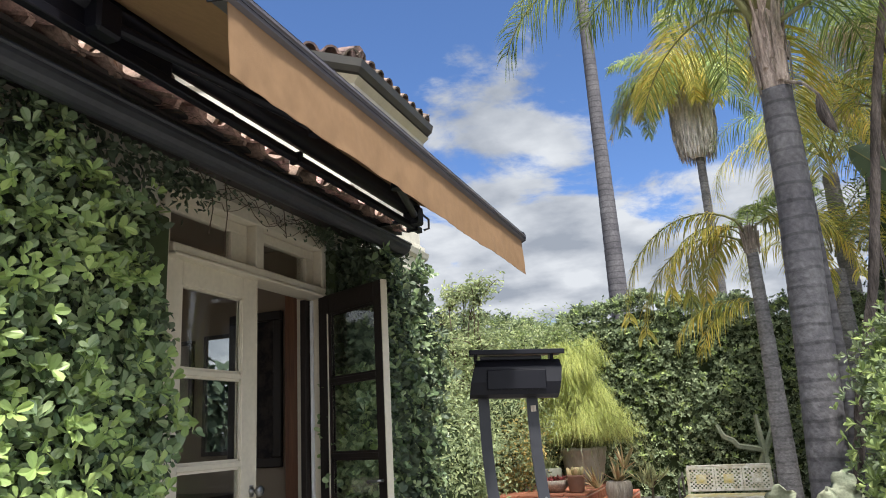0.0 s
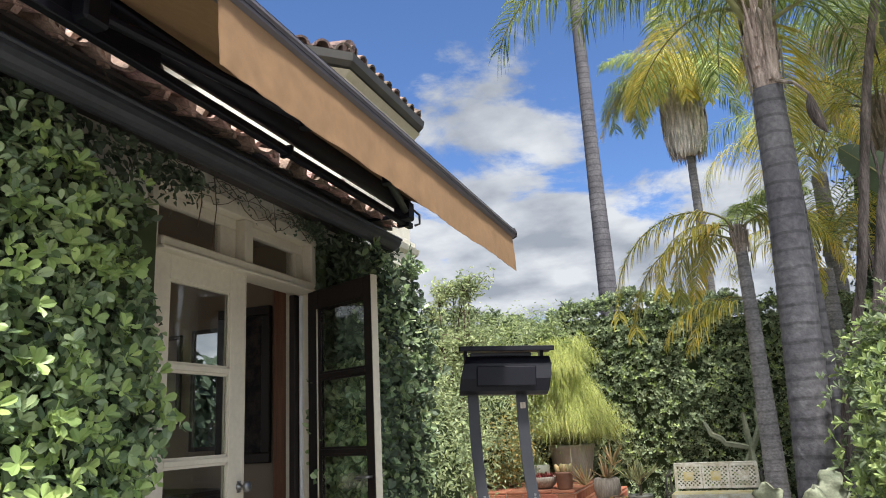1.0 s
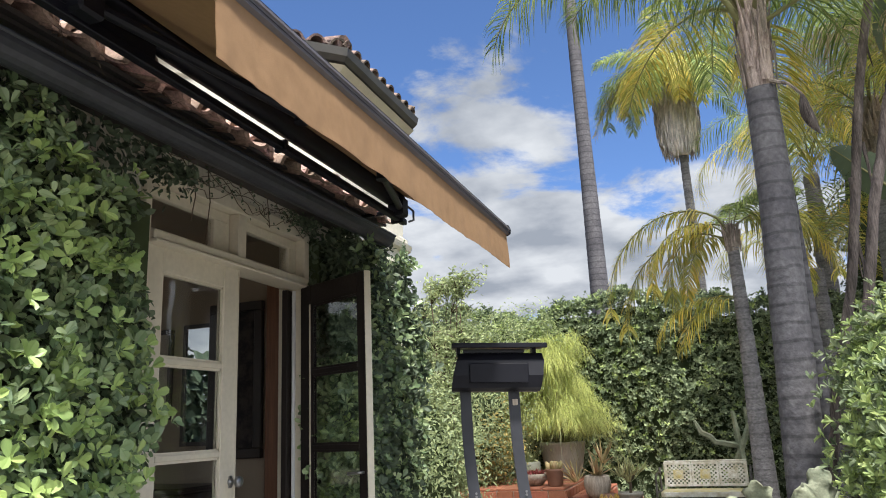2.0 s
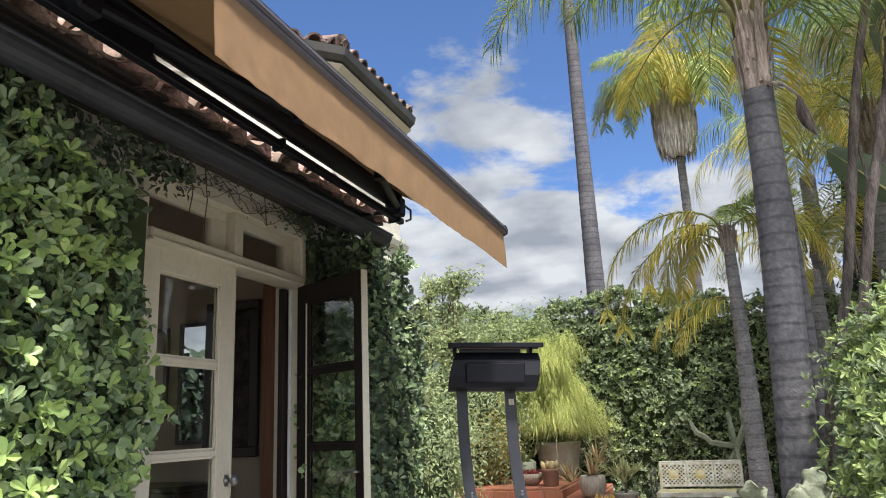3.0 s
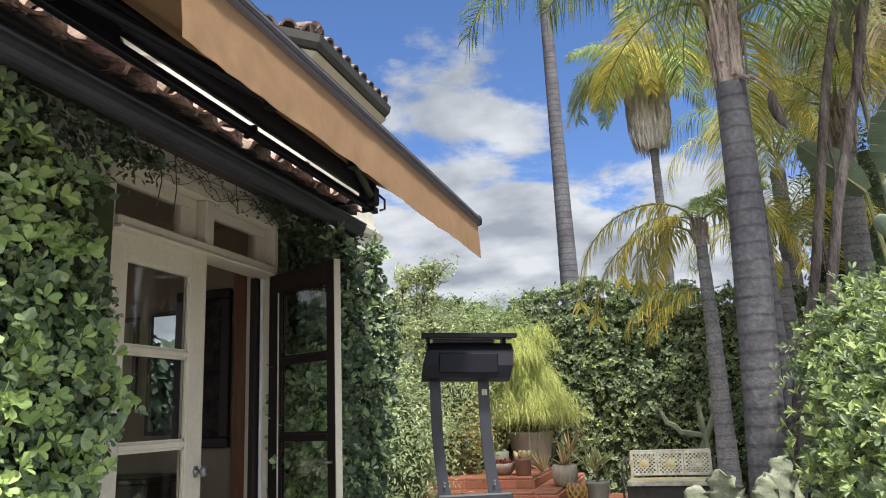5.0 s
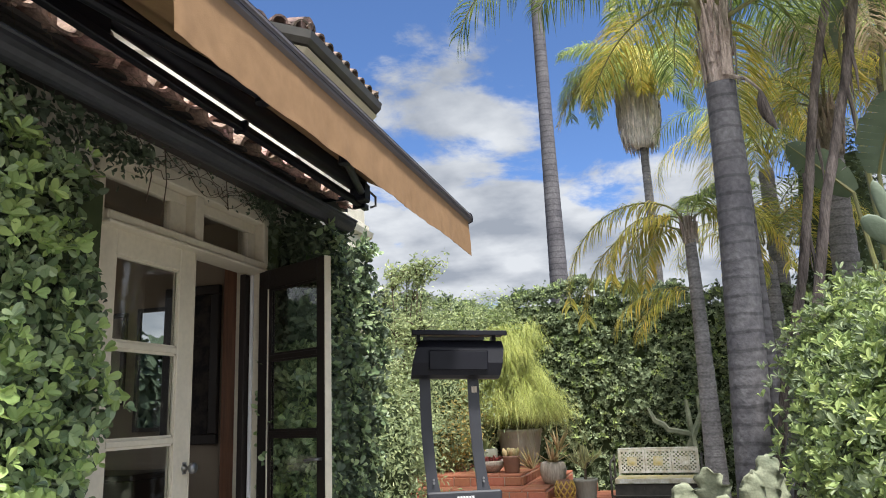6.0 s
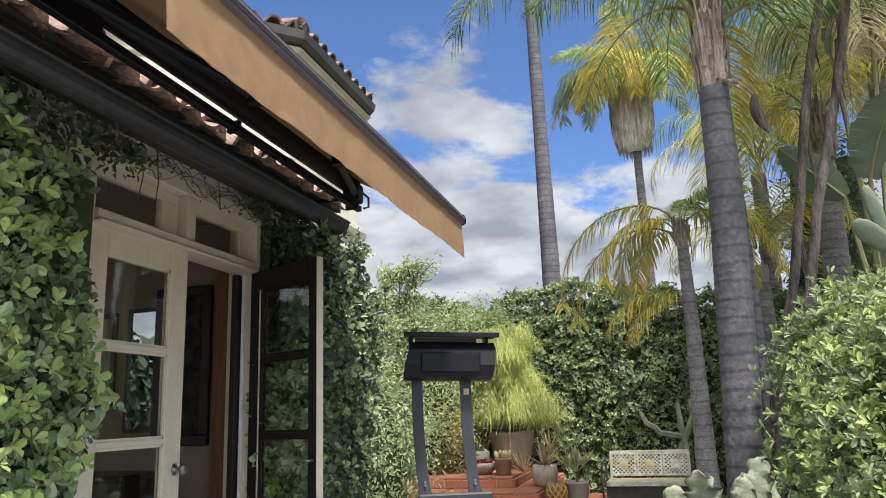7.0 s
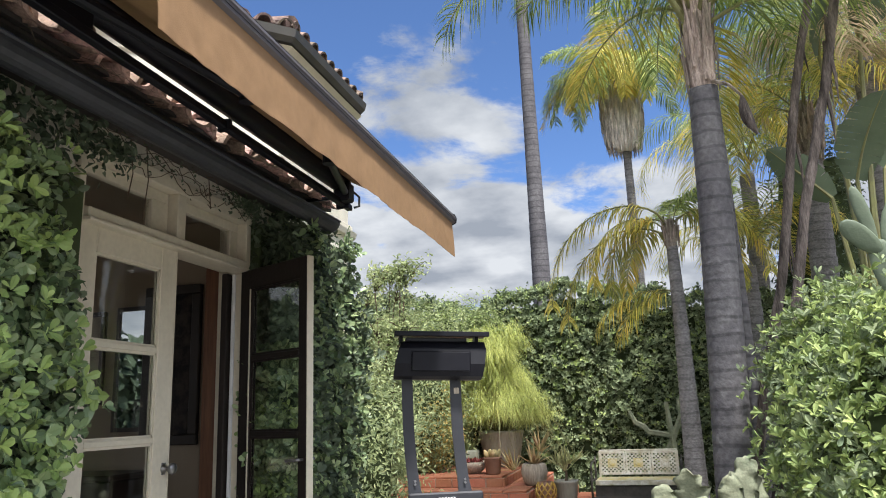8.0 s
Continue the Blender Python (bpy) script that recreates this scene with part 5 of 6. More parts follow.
def shrub(name, lab, cx, cy, cz, rx, ry, rz, n, clumps, size, mats, seed, cat="shrub", slim=0.5, core=0.72, spreadc=0.16, group="garden shrubs", up=0.5, droop=0.0, per=0):
    rng = np.random.default_rng(seed)
    s = thing(name, cx, cy, 0, lab, cat, group)
    # dark lump inside the leaves, its colour standing in for shade
    if core:
        g = Geo()
        bm = bmesh.new()
        bmesh.ops.create_icosphere(bm, subdivisions=3, radius=1.0)
        vs = []
        for v in bm.verts:
            w = 1 + 0.25 * wave(v.co, 2.0, seed)
            vs.append((v.co.x * rx * core * w, v.co.y * ry * core * w, cz + v.co.z * rz * core * w))
        bm.verts.index_update()
        g.add(vs, [[q.index for q in f.verts] for f in bm.faces])
        bm.free()
        part("inner_growth", g, M["coreshade"], s, "", True)
    dirs = rng.normal(0, 1, (clumps, 3))
    dirs /= np.linalg.norm(dirs, axis=1)[:, None]
    rr = rng.uniform(0.62, 1.0, clumps)
    cen = dirs * rr[:, None] * np.array([rx, ry, rz])
    for share, mt, sz in mats:
        m = int(n * share)
        pick = rng.integers(0, clumps, m)
        loc = cen[pick] + rng.normal(0, spreadc, (m, 3)) * np.array([1, 1, 0.9])
        nr = dirs[pick] * 0.8 + np.array([0, -0.15, up])
        loc[:, 2] += cz
        keep = loc[:, 2] > 0.02
        if per:
            g = whorls(loc[keep][::per], nr[keep][::per], per, size * sz, rng, slim, 0.6, 0.4)
        else:
            g = leaf_cloud(loc[keep], nr[keep], size * sz, rng, slim, 0.5, 0.16, droop, size > 0.055)
        part("foliage", g, mt, s, "", "leaf")
    return s


shrub("laurel_bush", "bright green laurel bush with glossy upright leaves", 1.92, 4.6, 0.95, 1.08, 0.85, 1.10, 60000, 900, 0.066, ((0.35, M["hedge"], 1.0), (0.65, M["bush"], 1.0)), 61, slim=0.38, core=0.82, spreadc=0.10, per=6)
shrub("laurel_bush", "tall green laurel bush with glossy leaves", 1.68, 6.75, 1.2, 0.52, 0.7, 1.15, 20000, 260, 0.075, ((0.5, M["hedge"], 1.0), (0.5, M["bush"], 1.0)), 62, slim=0.36, core=0.8, spreadc=0.13, per=6)
shrub("side_hedge", "green leafy hedge along the garden's edge", 2.5, 9.3, 1.35, 0.95, 1.9, 1.35, 18000, 260, 0.085, ((0.6, M["hedge"], 1.0), (0.4, M["bush"], 1.0)), 63, slim=0.45, core=0.8, spreadc=0.15, per=5)


def airy_tree(name, lab, x, y, h, spread, n, seed, size, mt, cat="tree", stems=6):
    rng = np.random.default_rng(seed)
    t = thing(name, x, y, 0, lab, cat, "garden shrubs")
    g = Geo()
    tips = []
    for k in range(stems):
        a = rng.uniform(0, 2 * math.pi)
        lean = rng.uniform(0.2, 1.0) * spread
        hh = h * rng.uniform(0.6, 1.0)
        pts = [(0.05 * math.cos(a), 0.05 * math.sin(a), 0)]
        for i in range(1, 6):
            q = i / 5
            pts.append((math.cos(a) * lean * q ** 1.3 + rng.normal(0, 0.03), math.sin(a) * lean * q ** 1.3 + rng.normal(0, 0.03), hh * q))
        g.tube(pts, [0.03 * (1 - 0.16 * i) for i in range(6)], 6)
        for i in range(2, 6):
            for _ in range(5):
                b = Vector(pts[i]) + Vector((rng.normal(0, 0.22), rng.normal(0, 0.22), rng.uniform(0.02, 0.3))) * (spread + 0.35)
                g.tube([pts[i], Vector(pts[i]).lerp(b, 0.6) + Vector((0, 0, 0.03)), b], [0.009, 0.006, 0.003], 4)
                tips.append((Vector(pts[i]), b))
    part("trunk", g, M["twig"], t, "", True)
    pts = []
    for _ in range(n):
        a, b = tips[rng.integers(0, len(tips))]
        c = a.lerp(b, rng.uniform(0.3, 1.15)) + Vector((rng.normal(0, 0.05), rng.normal(0, 0.05), rng.normal(0, 0.05)))
        pts.append(tuple(c))
    part("crown", leaf_cloud(pts, [(0, -0.4, 0.8)] * n, size, rng, 0.42, 0.7), mt, t, "", "leaf")
    return t


airy_tree("small_tree", "small airy tree with fine grey-green leaves", -2.72, 7.8, 3.25, 0.45, 6500, 71, 0.055, M["airy"])
airy_tree("small_tree", "small airy tree with fine grey-green leaves", -3.2, 8.6, 2.9, 0.5, 6000, 72, 0.055, M["airy"])
shrub("feathery_shrub", "loose grey-green feathery shrub by the wall", -2.75, 7.2, 1.0, 0.5, 0.6, 1.0, 12000, 90, 0.055, ((0.2, M["hedge"], 1.0), (0.75, M["airy"], 1.0)), 73, slim=0.35, core=0.6, spreadc=0.17)
shrub("feathery_shrub", "loose grey-green feathery shrub by the hedge", -3.4, 10.5, 1.6, 0.9, 0.8, 1.5, 14000, 120, 0.06, ((0.2, M["hedge"], 1.0), (0.75, M["airy"], 1.0)), 74, slim=0.35, core=0.65, spreadc=0.2)
shrub("feathery_shrub", "tall pale yellow-green feathery shrub in front of the hedge", -3.0, 11.7, 2.2, 1.15, 0.5, 1.05, 15000, 150, 0.062, ((0.25, M["bush"], 1.0), (0.75, M["airy"], 1.0)), 79, slim=0.35, core=0.6, spreadc=0.17)
shrub("lime_grass", "tall lime-green grass clump beside the terrace", -3.2, 11.3, 1.75, 0.5, 0.35, 0.8, 3600, 60, 0.26, ((1.0, M["willow"], 1.0),), 78, "grass", slim=0.07, core=0, spreadc=0.12, up=0.2, droop=0.8)
shrub("yellow_shrub", "yellow-green twiggy shrub beside the brick steps", -2.98, 10.45, 1.22, 0.42, 0.4, 0.62, 5200, 90, 0.05, ((0.45, M["airy"], 1.0), (0.55, M["yellowleaf"], 1.0)), 75, core=0.5, spreadc=0.1)


# ---- brick terrace and pots ----
TERR = [(0.14, -0.72, 8.55), (0.29, -1.05, 8.9), (0.44, -1.42, 9.3), (0.58, -1.80, 9.75)]      # top, right-hand end, front edge
XL, YB = -3.6, 12.05
terrace = thing("brick_steps", -2.0, 10.5, 0, "worn terracotta brick steps rising to a terrace", "steps", kind="structure")
tb = Matrix.Translation((2.0, -10.5, 0))
z_low = 0.0
g = Geo()
for zt, xr, yf in TERR:
    g.box(XL, xr - 0.01, yf + 0.01, YB, z_low, zt - 0.028)
    z_low = zt - 0.03
part("mortar_bed", g, M["grout"], terrace, "pale mortar bed", False, tb)

pots_lab = "potted garden plants on the terrace"


def blades(n, ln, w, spread, rng, z0=0.0, curl=0.5, r0=0.02, thick=0.35):
    """A rosette of pointed fleshy leaves."""
    g = Geo()
    for k in range(n):
        a = rng.uniform(0, 2 * math.pi)
        el = radians(rng.uniform(90 - spread, 86))
        L = ln * rng.uniform(0.7, 1.1)
        c, s = math.cos(a), math.sin(a)
        p = Vector((c * r0, s * r0, z0))
        vs = []
        for i, ww in enumerate((0.8, 1.0, 0.7, 0.05)):
            e = el - curl * i * 0.35
            n_up = Vector((-c * math.sin(e), -s * math.sin(e), math.cos(e)))
            side = Vector((-s, c, 0))
            vs += [p + side * w * ww, p - n_up * w * ww * thick, p - side * w * ww, p + n_up * w * ww * thick * 0.3]
            p = p + Vector((c * math.cos(e), s * math.cos(e), math.sin(e))) * L / 3
        fs = [(i * 4 + k2, i * 4 + (k2 + 1) % 4, i * 4 + 4 + (k2 + 1) % 4, i * 4 + 4 + k2) for i in range(3) for k2 in range(4)]
        g.add(vs, fs)
    return g


def rosette(parent, name, n, ln, w, spread, rng, z0, curl, m, mt=None):
    """Fleshy leaves, each a part, round one heart."""
    for _ in range(n):
        part(name, blades(1, ln, w, spread, rng, z0, curl), mt or M["aloe"], parent, "", True, m)


def pot(name, x, y, z, lab, prof, mt, fill, fill_z, fill_r):
    p = thing(name, x, y, z, lab, "plant pot", pots_lab)
    part("vessel", Geo().lathe(prof, 28), mt, p, "", True)
    part("soil" if fill is M["ground"] else "pebble_top", Geo().lathe([(0, fill_z + 0.01), (fill_r * 0.6, fill_z + 0.008), (fill_r, fill_z)], 20), fill, p)
    return p


# the large urn with its weeping lime-green plant
urn = pot("urn", -2.12, 11.4, 0.58, "large grey-green glazed urn with weeping lime-green foliage",
          [(0, 0), (0.23, 0), (0.245, 0.03), (0.285, 0.16), (0.32, 0.34), (0.335, 0.46), (0.35, 0.49), (0.35, 0.53), (0.32, 0.53), (0.30, 0.47)], M["urn"], M["ground"], 0.46, 0.27)
ru = np.random.default_rng(41)
stems, bl = Geo(), Geo()
for k in range(210):
    a = ru.uniform(0, 2 * math.pi)
    c, s = math.cos(a), math.sin(a)
    tall = k % 5 < 2
    reach = ru.uniform(0.05, 0.55) if tall else ru.uniform(0.3, 1.0)
    h = ru.uniform(1.0, 1.75) if tall else ru.uniform(0.45, 1.05)
    lean_x = ru.uniform(-0.35, 0.0) if tall else 0.10
    pts = [(c * 0.06, s * 0.06, 0.46)]
    for i in range(1, 9):
        q = i / 8
        rr = 0.06 + reach * q
        zz = 0.46 + h * math.sin(min(1.0, q * 1.2) * math.pi * 0.58) - (0.25 if tall else 0.75) * reach * max(0, q - 0.4) ** 1.2 * 2.2
        pts.append((c * rr + lean_x * q + ru.normal(0, 0.02), s * rr + ru.normal(0, 0.02), zz))
    stems.tube(pts, [0.007 * (1 - 0.1 * i) for i in range(9)], 4)
    for i in range(3, 9):
        for _ in range(26):
            o = Vector(pts[i]).lerp(Vector(pts[i - 1]), ru.random()) + Vector((ru.normal(0, 0.02), ru.normal(0, 0.02), ru.normal(0, 0.02)))
            if o.z < 0.72:
                continue
            d = Vector((c * 0.4 + ru.normal(0, 0.55), s * 0.4 + ru.normal(0, 0.55), ru.normal(0.0, 0.5))).normalized()
            L, w = ru.uniform(0.12, 0.34), 0.0026
            sd = d.cross(Vector((0, 0, 1))).normalized() * w
            m1 = o + d * L * 0.45
            m2 = m1 + (d * 0.6 + Vector((0, 0, -1.0))).normalized() * L * 0.65
            bl.add([o - sd, o + sd, m1 + sd, m1 - sd, m2], [(0, 1, 2, 3), (3, 2, 4)])
part("stem", stems, M["rachis"], urn)
part("foliage", bl, M["willow"], urn, "", "leaf")

rp = np.random.default_rng(43)
p = pot("succulent_bowl", -2.30, 10.15, 0.58, "wide stoneware bowl of red succulents and pale gravel", [(0, 0), (0.10, 0), (0.19, 0.09), (0.215, 0.16), (0.20, 0.16), (0.18, 0.12)], M["grey"], M["pebble"], 0.135, 0.19)
for k in range(7):
    a = k * 0.9
    part("succulent", blades(14, 0.09, 0.016, 70, rp, 0.14, 0.2), M["redleaf"], p, "", True, pose(0.10 * math.cos(a), 0.10 * math.sin(a), 0, 0, 0, 0))
p = pot("succulent_pot", -1.98, 10.0, 0.58, "small reddish clay pot with a knobbly succulent", [(0, 0), (0.085, 0), (0.10, 0.02), (0.115, 0.19), (0.122, 0.2), (0.122, 0.225), (0.105, 0.225), (0.1, 0.19)], M["clay"], M["ground"], 0.19, 0.10)
for k in range(9):
    a = k * 0.7
    r = 0.03 + 0.04 * (k % 2)
    part("succulent", Geo().tube([(r * math.cos(a), r * math.sin(a), 0.18), (r * 1.3 * math.cos(a), r * 1.3 * math.sin(a), 0.28), (r * 1.6 * math.cos(a), r * 1.6 * math.sin(a), 0.32)], [0.025, 0.036, 0.012], 8), M["aloe"], p, "", True)
p = pot("small_pot", -2.55, 10.9, 0.58, "round grey pot with trailing grey-green plant", [(0, 0), (0.12, 0), (0.17, 0.1), (0.18, 0.26), (0.16, 0.28), (0.15, 0.25)], M["dullpot"], M["ground"], 0.24, 0.15)
part("succulent", blades(50, 0.3, 0.008, 45, rp, 0.24, 0.6, 0.06), M["airy"], p, "", "leaf")
p = pot("aloe_pot", -1.42, 9.95, 0.44, "pale ribbed stoneware pot with a reddish spiky aloe", [(0, 0), (0.11, 0), (0.15, 0.05), (0.175, 0.16), (0.16, 0.26), (0.135, 0.28), (0.125, 0.27)], M["grey"], M["ground"], 0.255, 0.13)
rosette(p, "aloe_leaf", 20, 0.34, 0.024, 70, rp, 0.26, 0.2, Matrix())
rosette(p, "aloe_leaf", 15, 0.30, 0.023, 78, rp, 0.26, 0.1, pose(-0.20, -0.05, -0.05, 0, -15, 0))
rosette(p, "aloe_leaf", 16, 0.32, 0.022, 66, rp, 0.26, 0.1, pose(0.05, 0.05, 0.17, 0, 8, 0))
p = thing("lattice_pot", -1.22, 9.5, 0.29, "round ochre yellow pierced ceramic pot", "plant pot", pots_lab)
part("vessel", Geo().lathe([(0, 0), (0.07, 0), (0.105, 0.05), (0.115, 0.13), (0.10, 0.2), (0.075, 0.24), (0.065, 0.23)], 24), M["clay"], p, "", True)
for k in range(10):
    for sg in (-1, 1):
        pts = []
        for i in range(8):
            q = i / 7
            a = 2 * math.pi * k / 10 + sg * q * 1.3
            r = 0.075 + 0.048 * math.sin(math.pi * (0.1 + 0.8 * q)) + 0.004
            pts.append((r * math.cos(a), r * math.sin(a), 0.01 + 0.22 * q))
        part("lattice_band", Geo().tube(pts, 0.010, 5), M["yellowpot"], p)
p = pot("euphorbia_pot", -0.99, 9.75, 0.22, "square-shouldered grey pot with a spiky branching succulent", [(0, 0), (0.115, 0), (0.12, 0.02), (0.145, 0.26), (0.155, 0.27), (0.155, 0.30), (0.135, 0.30), (0.13, 0.26)], M["urn"], M["pebble"], 0.275, 0.135)
part("stem", Geo().tube([(0, 0, 0.26), (0.01, 0, 0.38), (0.0, 0, 0.5)], [0.02, 0.017, 0.014], 7).tube([(0, 0, 0.42), (0.08, 0, 0.52)], 0.012, 6).tube([(0, 0, 0.40), (-0.09, 0.0, 0.5)], 0.012, 6), M["twig"], p)
for dx, dz in ((0, 0.48), (0.08, 0.5), (-0.09, 0.48), (0.0, 0.42)):
    rosette(p, "spiky_leaf", 13, 0.27, 0.014, 72, rp, 0, -0.1, pose(dx, 0, dz), M["euphorbia"])
solid_plinth = Geo().box(-1.17, -0.81, 9.58, 9.95, 0.14, 0.219, 0.01)
solid("plinth", solid_plinth, M["grout"], "low pale stone plinth under a pot", "plinth", "structure")

# ---- the bench ----
bn = thing("garden_bench", -0.12, 11.0, 0, "worn cream and yellow pierced metal garden bench", "bench", turn=-3)
BW = 1.10


def lattice_panel(cx):
    f = Geo()
    a, z0, z1 = 0.180, 0.45, 0.78
    f.box(cx - a, cx + a, -0.012, 0.012, z1 - 0.035, z1, 0.003).box(cx - a, cx + a, -0.012, 0.012, z0, z0 + 0.035, 0.003)
    f.box(cx - a, cx - a + 0.028, -0.012, 0.012, z0 + 0.035, z1 - 0.035, 0.003).box(cx + a - 0.028, cx + a, -0.012, 0.012, z0 + 0.035, z1 - 0.035, 0.003)
    return f, a, z0, z1


lean = pose(0, 0.16, 0, -9, 0, 0)
for k, cx in enumerate((-0.365, 0.0, 0.365)):
    f, a, z0, z1 = lattice_panel(cx)
    pn = part("back_panel", f, M["benchwhite"], bn, "cream pierced back panel", False, lean)
    grid = Geo()
    x0, x1, za, zb = cx - a + 0.028, cx + a - 0.028, z0 + 0.035, z1 - 0.035
    nx, nz = 11, 10
    for i in range(nx):
        for j in range(nz):
            inner_box = 3 <= i <= nx - 4 and 3 <= j <= nz - 4
            if (i + j) % 2 == 0 and not inner_box:
                ux, uz = (x1 - x0) / nx, (zb - za) / nz
                grid.box(x0 + i * ux - 0.002, x0 + (i + 1) * ux + 0.002, -0.007, 0.007, za + j * uz - 0.002, za + (j + 1) * uz + 0.002)
    part("lattice", grid, M["benchwhite"], pn)
    part("medallion", Geo().box(cx - 0.068, cx + 0.068, -0.010, 0.010, za + 0.066, zb - 0.066, 0.003), M["benchyellow"] if k < 2 else M["benchwhite"], pn, "worn yellow centre plate" if k < 2 else "")
    part("boss", Geo().lathe([(0, 0.003), (0.03, 0.0028), (0.048, 0.002), (0.05, 0)], 14), M["benchyellow"] if k < 2 else M["benchwhite"], pn, "", True, pose(cx, -0.010, (za + zb) / 2, 90, 0, 0))
part("top_rail", Geo().box(-0.55, 0.55, -0.016, 0.016, 0.781, 0.805, 0.006), M["benchwhite"], bn, "", False, lean)
for x in (-0.545, 0.545):
    part("back_post", Geo().box(x - 0.014, x + 0.014, -0.016, 0.016, 0.3, 0.781, 0.004), M["benchwhite"], bn, "", False, lean)
part("seat_panel", Geo().box(-0.55, 0.55, -0.36, 0.09, 0.405, 0.43, 0.008), M["benchyellow"], bn, "worn yellow and cream seat")
part("seat_apron", Geo().box(-0.55, 0.55, -0.375, -0.361, 0.36, 0.425, 0.004), M["benchwhite"], bn)
for x in (-0.6, 0.6):
    arm = Geo().tube([(x, 0.14, 0.62), (x, 0.02, 0.66), (x, -0.22, 0.655), (x, -0.36, 0.62), (x, -0.38, 0.55), (x, -0.34, 0.5)], 0.014, 6)
    arm.tube([(x, -0.36, 0.61), (x, -0.40, 0.3), (x, -0.36, 0.0)], 0.016, 6).tube([(x, 0.14, 0.72), (x, 0.13, 0.4), (x, 0.20, 0.0)], 0.016, 6).tube([(x, -0.38, 0.41), (x, 0.12, 0.41)], 0.014, 6)
    part("side_frame", arm, M["benchiron"], bn, "dark weathered iron arm and legs", True)
part("stretcher", Geo().tube([(-0.6, -0.38, 0.2), (0.6, -0.38, 0.2)], 0.012, 6), M["benchiron"], bn)
part("under_frame", Geo().box(-0.56, 0.56, -0.34, -0.31, 0.06, 0.35, 0.004).box(-0.2, -0.17, -0.345, -0.305, 0.0, 0.36).box(0.17, 0.2, -0.345, -0.305, 0, 0.36), M["benchiron"], bn)

# ---- canes, broad leaves and cacti on the right-hand side ----
def cane(x, y, dx, top, r, seed, lab):
    rng = np.random.default_rng(seed)
    c = thing("tall_cane", x, y, 0, lab, "cane", "leaning canes")
    zs = np.linspace(0, top, 12)
    pts = [(dx * z + 0.03 * math.sin(z * 1.7 + seed), 0.02 * math.sin(z * 2.1), z) for z in zs]
    part("trunk", ring_trunk(pts, [r * (1.15 - 0.03 * i) for i in range(12)], 11, rng, 12, 0.07), M["cane"], c, "", True)
    for k in range(8):
        g = Geo()
        z = rng.uniform(2.2, top)
        a = rng.uniform(0, 6.28)
        o = Vector((dx * z + r * math.cos(a), r * math.sin(a), z))
        g.tube([o, o + Vector((0.02 * math.cos(a), 0.02 * math.sin(a), -0.25)), o + Vector((0.01, 0.0, -0.5))], [0.022, 0.016, 0.004], 5)
        part("bark_strip", g, M["cane"], c)
    return c


def broad_leaf(L, W, rng, bend=0.5, split=True):
    """A banana-like blade with a midrib and torn edges, growing along +z and bending to -y."""
    g = Geo()
    n = 14
    p, e = Vector((0, 0, 0)), radians(88)
    rows = []
    for i in range(n + 1):
        q = i / n
        w = W * math.sin(math.pi * min(1, 0.06 + q * 0.94)) ** 0.6
        rows.append((p.copy(), w, e))
        e -= bend / n * 1.2
        p = p + Vector((0, -math.cos(e), math.sin(e))) * L / n
    for s in (-1, 1):
        for i in range(n):
            (a, wa, ea), (b, wb, eb) = rows[i], rows[i + 1]
            gap = 0.03 * L / n if split and i % 5 == 3 else 0
            up = Vector((0, -math.sin(ea), -math.cos(ea)))
            tw = 0.22 + (0.05 * rng.normal() if split else 0)
            b2 = b - (b - a) * (0.22 if gap else 0)
            g.add([a, b, b2 + Vector((s * wb, 0, 0)) - up * wb * tw, a + Vector((s * wa, 0, 0)) - up * wa * tw, a + Vector((s * wa * 0.5, 0, 0)) - up * wa * 0.05, b + Vector((s * wb * 0.5, 0, 0)) - up * wb * 0.05],
                  [(0, 1, 5, 4), (4, 5, 2, 3)])
    return g, [r[0] for r in rows]


cane(0.93, 8.0, 0.222, 7.2, 0.048, 3, "leaning brown leafy cane with peeling bark")
cane(1.02, 7.5, 0.235, 7.0, 0.050, 6, "leaning brown leafy cane with peeling bark")
rb = np.random.default_rng(77)
bop = thing("giant_strelitzia", 2.55, 8.6, 0, "giant strelitzia with broad dark green torn leaves", "plant")
for k, (x, y, z, tx, ty, tz, L, W) in enumerate(((0.0, 0, 3.75, 10, 8, 20, 1.0, 0.30), (-0.25, 0.1, 3.6, 5, -38, -30, 0.9, 0.2), (0.35, 0.2, 3.9, 15, 30, 40, 1.1, 0.28), (0.5, -0.1, 3.2, 20, 50, 10, 1.0, 0.25), (-0.1, 0.3, 5.4, 10, -20, 60, 1.1, 0.28), (0.3, 0.1, 5.6, 10, 35, -20, 1.1, 0.28))):
    g, rib = broad_leaf(L, W, rb)
    lf = part("leaf_blade", g, M["strelitzia"], bop, "", True, pose(x, y, z, tx, ty, tz))
    part("midrib", Geo().tube(rib, [0.02 * (1 - 0.06 * i) for i in range(len(rib))], 5), M["rachis"], lf)
    part("leaf_stalk", Geo().tube([(x * 0.2, y * 0.2, 0), (x * 0.4, y * 0.4, z * 0.6), (x, y, z)], [0.05, 0.035, 0.02], 6), M["rachis"], bop)


